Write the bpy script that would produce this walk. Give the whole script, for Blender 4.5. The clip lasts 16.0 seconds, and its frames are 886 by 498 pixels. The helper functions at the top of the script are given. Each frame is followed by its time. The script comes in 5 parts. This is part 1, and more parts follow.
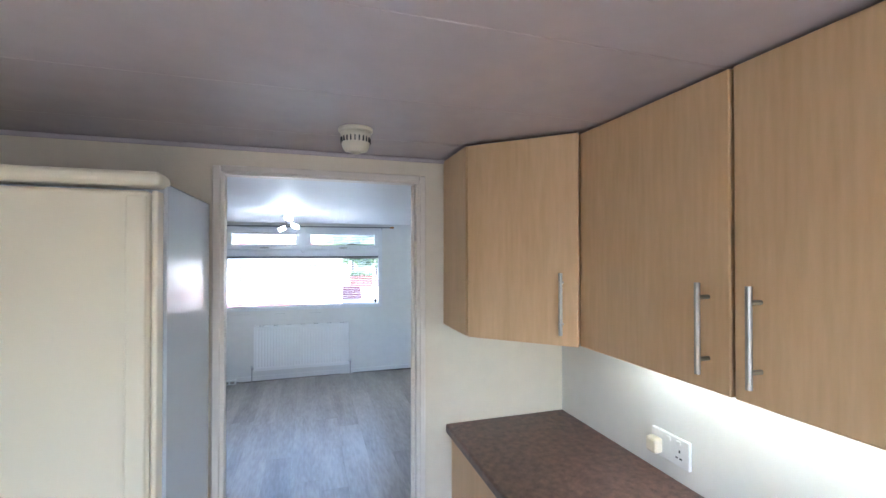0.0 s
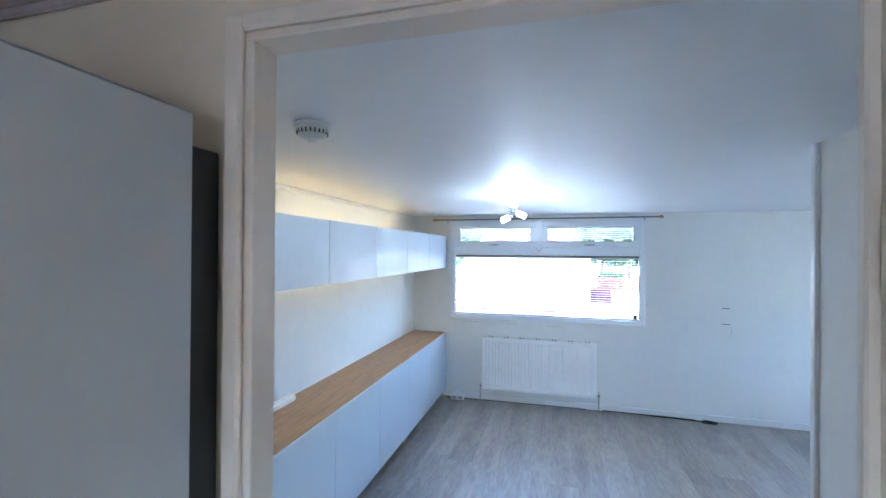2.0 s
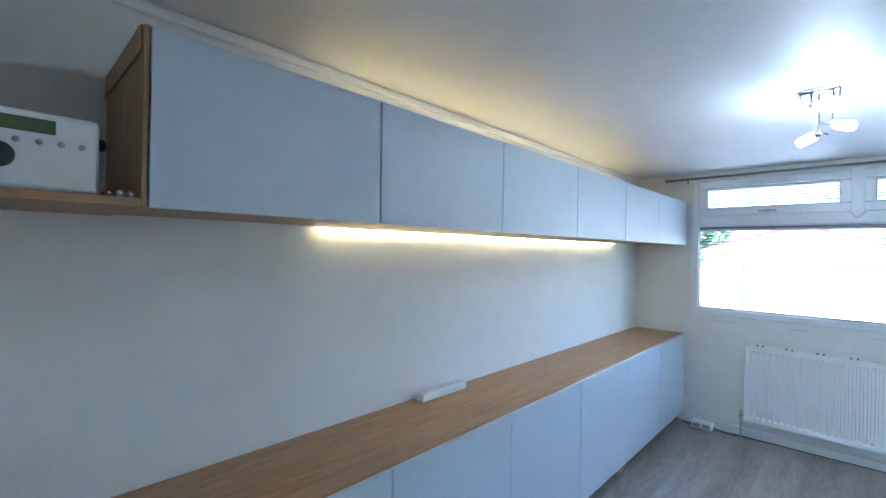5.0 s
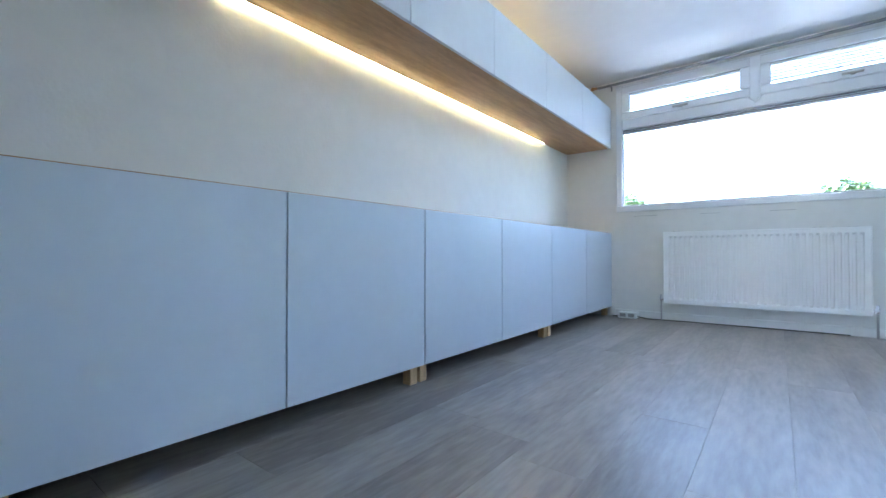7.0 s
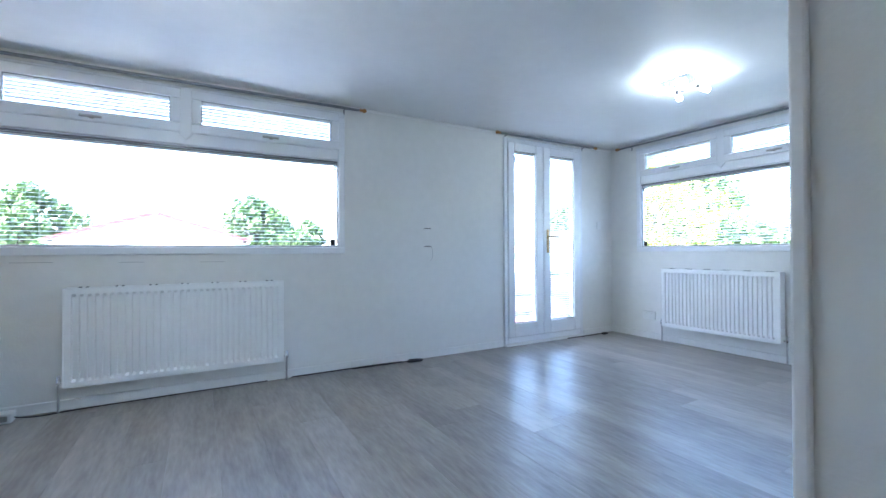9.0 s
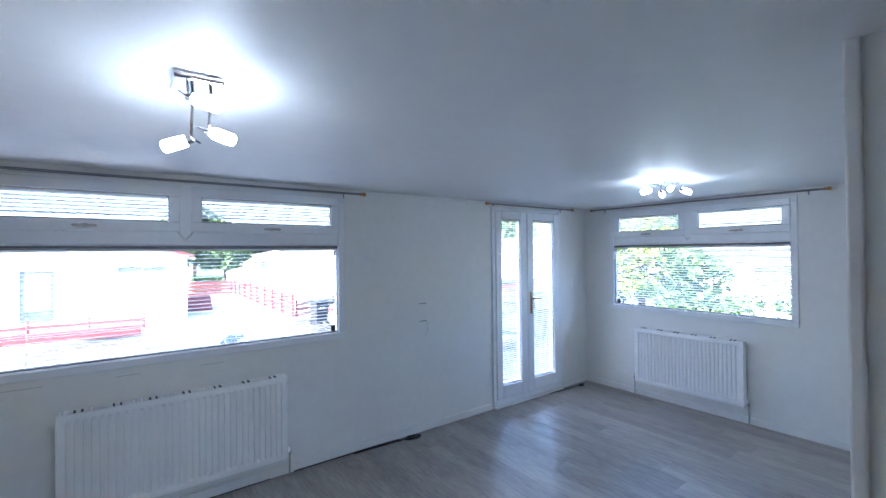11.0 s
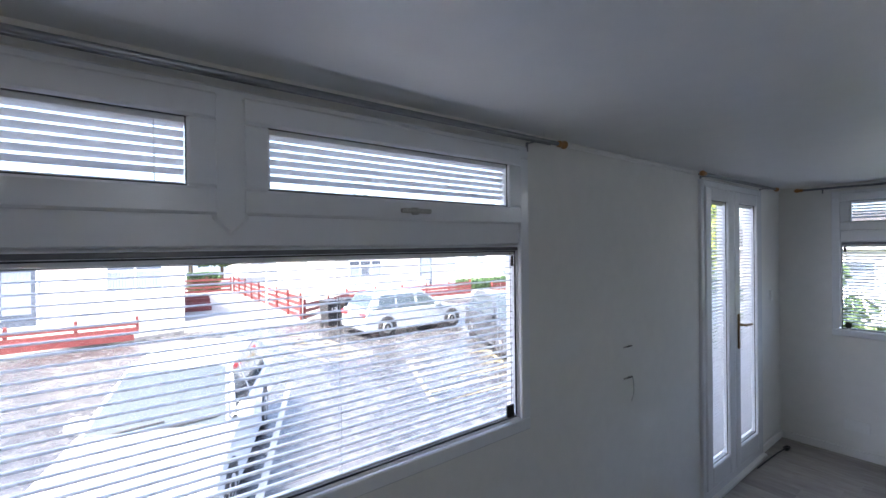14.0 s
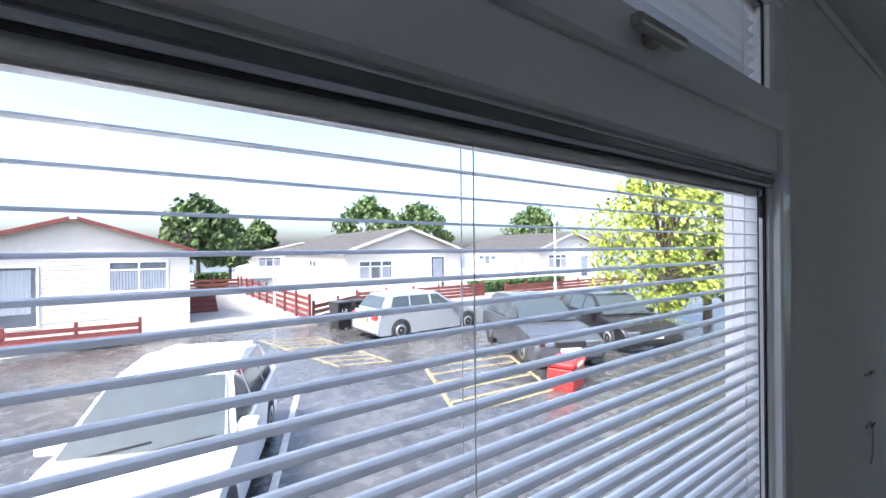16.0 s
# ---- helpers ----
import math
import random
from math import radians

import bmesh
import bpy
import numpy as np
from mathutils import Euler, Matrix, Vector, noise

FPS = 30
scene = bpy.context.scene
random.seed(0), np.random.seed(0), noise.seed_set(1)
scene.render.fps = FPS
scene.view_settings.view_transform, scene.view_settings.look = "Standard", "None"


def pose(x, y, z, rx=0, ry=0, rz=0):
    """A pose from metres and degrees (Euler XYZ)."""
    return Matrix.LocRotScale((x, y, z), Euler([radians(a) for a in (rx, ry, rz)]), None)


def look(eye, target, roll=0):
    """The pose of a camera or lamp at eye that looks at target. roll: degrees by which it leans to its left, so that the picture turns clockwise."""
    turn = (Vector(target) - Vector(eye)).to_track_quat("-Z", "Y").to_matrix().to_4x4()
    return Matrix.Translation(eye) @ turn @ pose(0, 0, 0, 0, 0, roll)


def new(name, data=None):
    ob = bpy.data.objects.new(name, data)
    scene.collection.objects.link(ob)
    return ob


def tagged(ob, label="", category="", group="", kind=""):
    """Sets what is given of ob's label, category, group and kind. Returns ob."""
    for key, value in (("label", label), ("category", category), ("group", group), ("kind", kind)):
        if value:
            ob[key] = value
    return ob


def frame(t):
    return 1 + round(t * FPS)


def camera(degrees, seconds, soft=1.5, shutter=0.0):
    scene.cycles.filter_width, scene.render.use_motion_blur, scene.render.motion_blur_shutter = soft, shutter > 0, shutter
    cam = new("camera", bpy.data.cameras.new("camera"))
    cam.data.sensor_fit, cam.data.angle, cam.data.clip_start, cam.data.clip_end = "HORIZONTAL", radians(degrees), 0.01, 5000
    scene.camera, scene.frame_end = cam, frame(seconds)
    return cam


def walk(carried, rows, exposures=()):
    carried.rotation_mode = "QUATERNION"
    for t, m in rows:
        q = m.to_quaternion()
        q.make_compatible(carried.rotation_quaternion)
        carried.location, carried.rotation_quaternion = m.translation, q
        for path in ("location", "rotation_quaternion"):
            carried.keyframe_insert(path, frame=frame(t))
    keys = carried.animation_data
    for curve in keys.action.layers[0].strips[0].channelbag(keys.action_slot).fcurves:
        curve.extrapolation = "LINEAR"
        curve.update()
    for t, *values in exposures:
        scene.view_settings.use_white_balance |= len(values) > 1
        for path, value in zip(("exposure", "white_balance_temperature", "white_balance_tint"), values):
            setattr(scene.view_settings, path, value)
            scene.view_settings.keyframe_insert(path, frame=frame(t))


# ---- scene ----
cam = camera(92.3, 16.0)
PATH = [
    (0, (-0.001, -0.196, 1.611), (0.597, 1.713, 1.63), 0.0),
    (0.5, (0.103, 0.136, 1.606), (0.363, 2.119, 1.626), 0.1),
    (1, (0.148, 0.472, 1.59), (0.069, 2.47, 1.603), 0.0),
    (1.5, (0.127, 0.794, 1.594), (-0.202, 2.767, 1.608), 0.2),
    (2, (0.109, 1.047, 1.609), (-0.41, 2.978, 1.618), 0.4),
    (2.5, (0.09, 1.295, 1.598), (-0.622, 3.163, 1.615), 0.3),
    (3, (0.002, 1.508, 1.595), (-0.869, 3.308, 1.611), 0.3),
    (3.5, (-0.06, 1.635, 1.596), (-1.098, 3.345, 1.611), 0.4),
    (4, (-0.107, 1.693, 1.579), (-1.321, 3.283, 1.585), 0.5),
    (4.2, (-0.114, 1.709, 1.576), (-1.391, 3.248, 1.56), 1.2),
    (6.3, (-0.094, 1.811, 0.729), (-1.534, 3.198, 0.77), 0.3),
    (6.5, (-0.055, 1.811, 0.663), (-1.465, 3.23, 0.692), 0.1),
    (7, (0.036, 1.888, 0.521), (-1.199, 3.461, 0.546), -0.0),
    (7.5, (0.157, 2.048, 0.493), (-0.61, 3.895, 0.518), 0.1),
    (8, (0.2, 2.281, 0.603), (0.145, 4.28, 0.605), 0.1),
    (8.5, (0.101, 2.426, 0.719), (0.724, 4.326, 0.732), -0.2),
    (9, (-0.004, 2.483, 0.885), (0.989, 4.219, 0.898), -0.3),
    (9.5, (-0.115, 2.474, 1.135), (1.039, 4.107, 1.145), -0.6),
    (9.7, (-0.171, 2.498, 1.174), (1.0, 4.119, 1.213), -0.6),
    (11.8, (-0.41, 2.913, 1.643), (0.788, 4.514, 1.637), -0.6),
    (12, (-0.424, 3.048, 1.645), (0.774, 4.65, 1.635), -0.6),
    (12.5, (-0.445, 3.432, 1.632), (0.752, 5.034, 1.62), -0.6),
    (13, (-0.427, 3.805, 1.603), (0.774, 5.405, 1.592), -0.6),
    (13.5, (-0.349, 4.18, 1.586), (0.855, 5.778, 1.577), -0.7),
    (14, (-0.285, 4.551, 1.571), (0.924, 6.145, 1.56), -0.7),
    (14.5, (-0.204, 4.859, 1.55), (1.003, 6.453, 1.535), -0.8),
    (15, (-0.103, 5.112, 1.52), (1.1, 6.709, 1.512), -0.8),
    (15.5, (-0.047, 5.285, 1.476), (1.147, 6.89, 1.469), -0.6),
    (16, (-0.047, 5.38, 1.443), (1.133, 6.993, 1.445), -0.5),
]
walk(cam, [(t, look(eye, target, roll)) for t, eye, target, roll in PATH], ((0, 4.75, 5700, 6), (1, 4.6, 5500, 7), (2.5, 4.85, 5150, 3), (4, 4.45, 5050, 1), (6.5, 4.8, 5500, 4), (9, 4.5, 5550, 5), (9.5, 4.3, 5450, 6), (12, 3.65, 5450, 10), (13, 3.35, 5800, 11), (14, 2.9, 6300, 12), (15, 2.25, 6450, 12), (16, 2.05, 6200, 10)))
SKY, SUN, LAMP, LED, KLED = 0.15, 3.0, 4.8, 3.0, 1.6
# world, sun and daylight
world = bpy.data.worlds.new("sky")
scene.world = world
world.use_nodes = True
wn = world.node_tree
sky = wn.nodes.new("ShaderNodeTexSky")
sky.sky_type, sky.sun_disc = "NISHITA", False
sky.sun_elevation, sky.sun_rotation = radians(52), radians(251.6)
sky.air_density, sky.dust_density, sky.ozone_density = 0.8, 4.0, 1.0
wn.links.new(sky.outputs[0], wn.nodes["Background"].inputs[0])
wn.nodes["Background"].inputs[1].default_value = SKY
sun = new("sun", bpy.data.lights.new("sun", "SUN"))
sun.data.energy, sun.data.angle, sun.data.color = SUN, radians(14), (1.0, 0.96, 0.9)
sun.matrix_world = look((-12, -4, 16), (0, 0, 0))


# ---- materials ----
def mat(name, colour, rough=0.5, metal=0.0, vary=0.06, scale=6.0, bump=0.0, bump_scale=60.0, stretch=(1, 1, 1), contrast=None, emit=None, island=0.0):
    """A principled material whose colour is broken up by coarse and fine noise."""
    m = bpy.data.materials.new(name)
    m.use_nodes = True
    n, l = m.node_tree.nodes, m.node_tree.links
    b = n["Principled BSDF"]
    b.inputs["Roughness"].default_value, b.inputs["Metallic"].default_value = rough, metal
    tc, mp = n.new("ShaderNodeTexCoord"), n.new("ShaderNodeMapping")
    mp.inputs["Scale"].default_value = stretch
    l.new(tc.outputs["Object"], mp.inputs[0])
    coarse, fine = n.new("ShaderNodeTexNoise"), n.new("ShaderNodeTexNoise")
    coarse.inputs["Scale"].default_value, fine.inputs["Scale"].default_value = scale, scale * 7
    coarse.inputs["Detail"].default_value = fine.inputs["Detail"].default_value = 5
    l.new(mp.outputs[0], coarse.inputs[0])
    l.new(mp.outputs[0], fine.inputs[0])
    add = n.new("ShaderNodeMath")
    l.new(coarse.outputs[0], add.inputs[0])
    l.new(fine.outputs[0], add.inputs[1])
    top = add
    if island:
        shift, much = n.new("ShaderNodeVectorMath"), n.new("ShaderNodeObjectInfo")
        shift.operation = "MULTIPLY_ADD"
        shift.inputs[1].default_value = (40, 60, 20)
        l.new(much.outputs["Random"], shift.inputs[0])
        l.new(tc.outputs["Object"], shift.inputs[2])
        l.new(shift.outputs[0], mp.inputs[0])
        info, k, more = n.new("ShaderNodeObjectInfo"), n.new("ShaderNodeMath"), n.new("ShaderNodeMath")
        k.operation = "MULTIPLY_ADD"
        k.inputs[1].default_value, k.inputs[2].default_value = island, -island / 2
        l.new(info.outputs["Random"], k.inputs[0])
        l.new(add.outputs[0], more.inputs[0])
        l.new(k.outputs[0], more.inputs[1])
        top = more
    ramp = n.new("ShaderNodeMapRange")
    ramp.inputs[1].default_value, ramp.inputs[2].default_value = 0.65, 1.35
    l.new(top.outputs[0], ramp.inputs[0])
    mix = n.new("ShaderNodeMix")
    mix.data_type = "RGBA"
    dark = contrast or [c * (1 - 2 * vary) for c in colour]
    mix.inputs[6].default_value, mix.inputs[7].default_value = (*dark, 1), (*[min(1, c * (1 + vary)) for c in colour], 1)
    l.new(ramp.outputs[0], mix.inputs[0])
    l.new(mix.outputs[2], b.inputs["Base Color"])
    rr = n.new("ShaderNodeMapRange")
    spread = 0.15 if vary > 0.01 else 0.01
    rr.inputs[3].default_value, rr.inputs[4].default_value = rough * (1 - spread), min(1, rough * (1 + spread))
    l.new(fine.outputs[0], rr.inputs[0])
    l.new(rr.outputs[0], b.inputs["Roughness"])
    if bump:
        bp, bn = n.new("ShaderNodeBump"), n.new("ShaderNodeTexNoise")
        bn.inputs["Scale"].default_value, bn.inputs["Detail"].default_value = bump_scale, 4
        l.new(mp.outputs[0], bn.inputs[0])
        bp.inputs["Strength"].default_value, bp.inputs["Distance"].default_value = bump, 0.004
        l.new(bn.outputs[0], bp.inputs["Height"])
        l.new(bp.outputs[0], b.inputs["Normal"])
    if emit:
        b.inputs["Emission Color"].default_value, b.inputs["Emission Strength"].default_value = (*emit[0], 1), emit[1]
    return m


def glass_mat(name, tint=(1, 1, 1), gloss=0.02):
    """Thin clear pane: straight through, with Fresnel gloss."""
    m = bpy.data.materials.new(name)
    m.use_nodes = True
    n, l = m.node_tree.nodes, m.node_tree.links
    n.remove(n["Principled BSDF"])
    t, g, f, x = n.new("ShaderNodeBsdfTransparent"), n.new("ShaderNodeBsdfGlossy"), n.new("ShaderNodeLayerWeight"), n.new("ShaderNodeMixShader")
    p, k = n.new("ShaderNodeMath"), n.new("ShaderNodeMath")
    p.operation, p.inputs[1].default_value = "POWER", 5.0
    k.operation, k.inputs[1].default_value, k.inputs[2].default_value = "MULTIPLY_ADD", 0.25, 0.008
    t.inputs[0].default_value, g.inputs["Roughness"].default_value, f.inputs[0].default_value = (*tint, 1), gloss, 0.5
    l.new(f.outputs["Facing"], p.inputs[0])
    l.new(p.outputs[0], k.inputs[0])
    l.new(k.outputs[0], x.inputs[0])
    l.new(t.outputs[0], x.inputs[1])
    l.new(g.outputs[0], x.inputs[2])
    l.new(x.outputs[0], n["Material Output"].inputs[0])
    return m


M_WALL = mat("white_wall_paint", (0.76, 0.75, 0.72), 0.75, vary=0.025, scale=2.0, bump=0.25, bump_scale=90)
M_KWALL = mat("cream_wall_paint", (0.74, 0.66, 0.52), 0.6, vary=0.03, scale=2.0, bump=0.2, bump_scale=90)
M_KSPLASH = mat("pale_wall_panel", (0.76, 0.75, 0.7), 0.5, vary=0.02, scale=2.0, bump=0.1, bump_scale=90)
M_CEIL = mat("white_ceiling_paint", (0.8, 0.8, 0.8), 0.5, vary=0.02, scale=1.5, bump=0.35, bump_scale=7)
M_KCEIL = mat("mauve_grey_ceiling_board", (0.55, 0.49, 0.5), 0.22, vary=0.03, scale=2.0, bump=0.05, bump_scale=12)
M_TRIM = mat("white_gloss_trim", (0.78, 0.77, 0.75), 0.35, vary=0.03, scale=5.0, bump=0.06)
M_LINING = mat("cream_gloss_trim", (0.76, 0.69, 0.6), 0.35, vary=0.03, scale=5.0, bump=0.06)
M_UPVC = mat("white_upvc", (0.8, 0.81, 0.83), 0.22, vary=0.015, scale=3.0)
M_STRIP = mat("dark_grey_strip", (0.16, 0.16, 0.17), 0.25)
M_SEAL = mat("dark_rubber_seal", (0.03, 0.03, 0.035), 0.6)
M_SLAT = mat("pale_enamel_slat", (0.84, 0.84, 0.84), 0.35, vary=0.03, scale=8.0)
M_CORD = mat("white_cord", (0.7, 0.7, 0.7), 0.8)
M_GREYDOOR = mat("matt_pale_grey_blue_front", (0.57, 0.62, 0.685), 0.42, vary=0.02, scale=3.0, bump=0.05, bump_scale=200)
M_OAK = mat("oak_veneer", (0.43, 0.26, 0.125), 0.45, vary=0.15, scale=5.0, stretch=(9, 0.8, 9), contrast=(0.27, 0.15, 0.07), bump=0.12, bump_scale=40)
M_OAKV = mat("oak_veneer_upright", (0.40, 0.25, 0.13), 0.45, vary=0.15, scale=5.0, stretch=(9, 9, 0.8), contrast=(0.27, 0.16, 0.08), bump=0.12, bump_scale=40)
M_PINE = mat("raw_pine_block", (0.55, 0.38, 0.2), 0.7, vary=0.15, scale=8.0, stretch=(8, 8, 1), bump=0.2)
M_BEECH = mat("beech_foil_door", (0.70, 0.475, 0.265), 0.4, vary=0.05, scale=2.2, stretch=(5, 5, 0.5), contrast=(0.62, 0.40, 0.205), bump=0.04, bump_scale=60)
M_WORKTOP = mat("brown_speckled_laminate", (0.15, 0.085, 0.065), 0.35, vary=0.5, scale=40.0, contrast=(0.035, 0.02, 0.018), bump=0.15, bump_scale=300)
M_PLANK = mat("grey_oak_laminate_plank", (0.36, 0.325, 0.292), 0.36, vary=0.1, scale=1.6, stretch=(5, 0.8, 1), contrast=(0.2, 0.178, 0.16), bump=0.12, bump_scale=30, island=0.3)
M_UNDER = mat("dark_underlay", (0.05, 0.045, 0.04), 0.9)
M_STEEL = mat("brushed_steel", (0.45, 0.43, 0.4), 0.38, metal=1.0, vary=0.08, scale=30, stretch=(1, 1, 0.1))
M_CHROME = mat("polished_chrome", (0.8, 0.8, 0.82), 0.08, metal=1.0, vary=0.02)
M_BRASS = mat("aged_brass", (0.32, 0.22, 0.11), 0.28, metal=1.0, vary=0.12, scale=20)
M_RODGREY = mat("grey_metal_rod", (0.25, 0.255, 0.27), 0.35, metal=0.8, vary=0.05)
M_WOODKNOB = mat("varnished_wood_finial", (0.45, 0.22, 0.07), 0.3, vary=0.2, scale=15)
M_RAD = mat("white_enamel", (0.88, 0.88, 0.87), 0.3, vary=0.015, scale=4.0)
M_PLASTIC = mat("white_plastic", (0.78, 0.78, 0.76), 0.35, vary=0.03)
M_OLDPLASTIC = mat("ivory_plastic", (0.75, 0.69, 0.55), 0.35, vary=0.04)
M_BLACK = mat("black_plastic", (0.02, 0.02, 0.022), 0.4)
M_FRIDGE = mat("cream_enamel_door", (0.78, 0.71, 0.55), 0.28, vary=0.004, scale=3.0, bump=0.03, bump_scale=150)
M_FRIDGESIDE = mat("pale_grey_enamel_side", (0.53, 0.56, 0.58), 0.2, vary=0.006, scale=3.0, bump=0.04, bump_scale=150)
M_COPPER = mat("painted_pipe", (0.45, 0.44, 0.43), 0.4, vary=0.1)
M_LCD = mat("green_lcd", (0.12, 0.17, 0.09), 0.25, vary=0.08)
M_RED = mat("red_plastic", (0.4, 0.025, 0.025), 0.35)
M_SHADE = mat("lit_frosted_glass_shade", (0.9, 0.92, 0.95), 0.4, emit=((0.86, 0.93, 1.0), LAMP))
M_LED = mat("warm_led", (0.9, 0.8, 0.5), 0.5, emit=((1.0, 0.74, 0.34), LED))
M_KLED = mat("cool_led_tube", (0.9, 0.9, 0.85), 0.5, emit=((0.86, 0.98, 1.0), KLED))
M_GLASS = glass_mat("window_glass")
# outdoors
M_ASPHALT = mat("wet_asphalt", (0.075, 0.074, 0.076), 0.27, vary=0.35, scale=0.5, bump=0.4, bump_scale=50)
M_PAVE = mat("damp_concrete_paving", (0.3, 0.29, 0.27), 0.5, vary=0.2, scale=1.2, bump=0.3, bump_scale=30)
M_SIDING = mat("cream_white_house_siding", (0.6, 0.58, 0.54), 0.55, vary=0.05, scale=1.0)
M_ROOF = mat("grey_roof_tile", (0.065, 0.06, 0.058), 0.7, vary=0.25, scale=2.0, bump=0.3, bump_scale=20)
M_REDPAINT = mat("red_brown_fence_paint", (0.15, 0.032, 0.03), 0.55, vary=0.2, scale=3.0, bump=0.2)
M_WINDARK = mat("dark_glazing", (0.1, 0.12, 0.15), 0.08, vary=0.2, scale=2.0)
M_CURTAIN = mat("net_curtain", (0.27, 0.31, 0.37), 0.8, vary=0.2, scale=3.0, stretch=(8, 8, 0.3))
M_LINE = mat("worn_white_road_paint", (0.6, 0.6, 0.58), 0.7, vary=0.2, scale=5)
M_LINEY = mat("worn_yellow_road_paint", (0.3, 0.25, 0.14), 0.7, vary=0.3, scale=5)
M_CARWHITE = mat("white_car_paint", (0.78, 0.79, 0.8), 0.15, vary=0.01)
M_CARSILVER = mat("silver_blue_car_paint", (0.42, 0.46, 0.5), 0.2, metal=0.4, vary=0.02)
M_CARDARK = mat("dark_grey_car_paint", (0.06, 0.065, 0.075), 0.12, vary=0.05)
M_CARBLACK = mat("black_car_paint", (0.02, 0.02, 0.024), 0.12, vary=0.05)
M_CARGLASS = mat("car_glass", (0.05, 0.065, 0.075), 0.05, vary=0.1)
M_TYRE = mat("tyre_rubber", (0.02, 0.02, 0.02), 0.8)
M_RIM = mat("alloy_rim", (0.5, 0.5, 0.52), 0.3, metal=0.9)
M_LEAF = mat("green_leaf", (0.075, 0.13, 0.035), 0.55, vary=0.4, scale=1.5)
M_LEAFY = mat("yellow_green_leaf", (0.3, 0.37, 0.05), 0.5, vary=0.3, scale=1.5)
M_BARK = mat("bark", (0.11, 0.08, 0.06), 0.9, vary=0.3, scale=6, bump=0.6)
M_HEDGE = mat("hedge_leaf", (0.06, 0.12, 0.04), 0.6, vary=0.4, scale=2)
M_GRASS = mat("grass", (0.08, 0.13, 0.04), 0.9, vary=0.3, scale=1.5, bump=0.5)


# ---- mesh helpers ----
def box(bm, a, b, bevel=0.0, seg=1):
    """Adds a box between two corners, with bevelled edges if wanted."""
    lo, hi = [min(p) for p in zip(a, b)], [max(p) for p in zip(a, b)]
    v = [bm.verts.new((x, y, z)) for x in (lo[0], hi[0]) for y in (lo[1], hi[1]) for z in (lo[2], hi[2])]
    fs = [bm.faces.new([v[i] for i in q]) for q in ((0, 1, 3, 2), (4, 6, 7, 5), (0, 4, 5, 1), (2, 3, 7, 6), (0, 2, 6, 4), (1, 5, 7, 3))]
    if bevel:
        es = list({e for f in fs for e in f.edges})
        bmesh.ops.bevel(bm, geom=es, offset=bevel, segments=seg, affect="EDGES", profile=0.5)
    return bm


def tube(bm, a, b, r, seg=12, r2=None):
    """Adds a capped cylinder or cone from a to b."""
    a, b = Vector(a), Vector(b)
    q = (b - a).to_track_quat("Z", "Y").to_matrix().to_4x4()
    bmesh.ops.create_cone(bm, cap_ends=True, segments=seg, radius1=r, radius2=r if r2 is None else r2, depth=(b - a).length, matrix=Matrix.Translation((a + b) / 2) @ q)
    return bm


def lathe(bm, profile, base, seg=24, axis=None):
    """Turns (radius, height) pairs about an upright axis, or about axis, at base."""
    turn = (Vector(axis).to_track_quat("Z", "Y").to_matrix().to_4x4()) if axis else Matrix()
    m = Matrix.Translation(base) @ turn
    rings = [[bm.verts.new(m @ Vector((r * math.cos(2 * math.pi * i / seg), r * math.sin(2 * math.pi * i / seg), h))) for i in range(seg)] for r, h in profile]
    for p, q in zip(rings, rings[1:]):
        for i in range(seg):
            f = bm.faces.new((p[i], p[(i + 1) % seg], q[(i + 1) % seg], q[i]))
            f.smooth = True
    bm.faces.new(rings[0][::-1])
    bm.faces.new(rings[-1])
    return bm


def prism(bm, outline, y0, y1, axis="y"):
    """Extrudes an outline of (a, z) pairs along y, or along x."""
    put = (lambda a, z, t: (a, t, z)) if axis == "y" else (lambda a, z, t: (t, a, z))
    p, q = [bm.verts.new(put(a, z, y0)) for a, z in outline], [bm.verts.new(put(a, z, y1)) for a, z in outline]
    bm.faces.new(p)
    bm.faces.new(q[::-1])
    for i in range(len(p)):
        j = (i + 1) % len(p)
        bm.faces.new((p[j], p[i], q[i], q[j]))
    return bm


def mesh_of(name, bm, material):
    bmesh.ops.recalc_face_normals(bm, faces=bm.faces)
    me = bpy.data.meshes.new(name)
    bm.to_mesh(me)
    bm.free()
    me.materials.append(material)
    return me


def B(*boxes, bevel=0.0, seg=1):
    bm = bmesh.new()
    for a, b in boxes:
        box(bm, a, b, bevel, seg)
    return bm


def T(*tubes, seg=12):
    bm = bmesh.new()
    for a, b, r in tubes:
        tube(bm, a, b, r, seg)
    return bm


def L(profile, base, seg=24, axis=None):
    return lathe(bmesh.new(), profile, base, seg, axis)


def thing(name, base, label, category, group=""):
    """An Empty at its base that parents a thing's parts."""
    ob = new(name)
    ob.empty_display_size = 0.05
    ob.location = base
    return tagged(ob, label, category, group)


def part(name, bm, material, parent, label=""):
    ob = new(name, mesh_of(name, bm, material))
    ob.parent = parent
    if parent.data is None:
        ob.matrix_parent_inverse = Matrix.Translation(-Vector(parent.location))
    return tagged(ob, label)


def solid(name, bm, material, label, category, kind="", group=""):
    return tagged(new(name, mesh_of(name, bm, material)), label, category, group, kind)


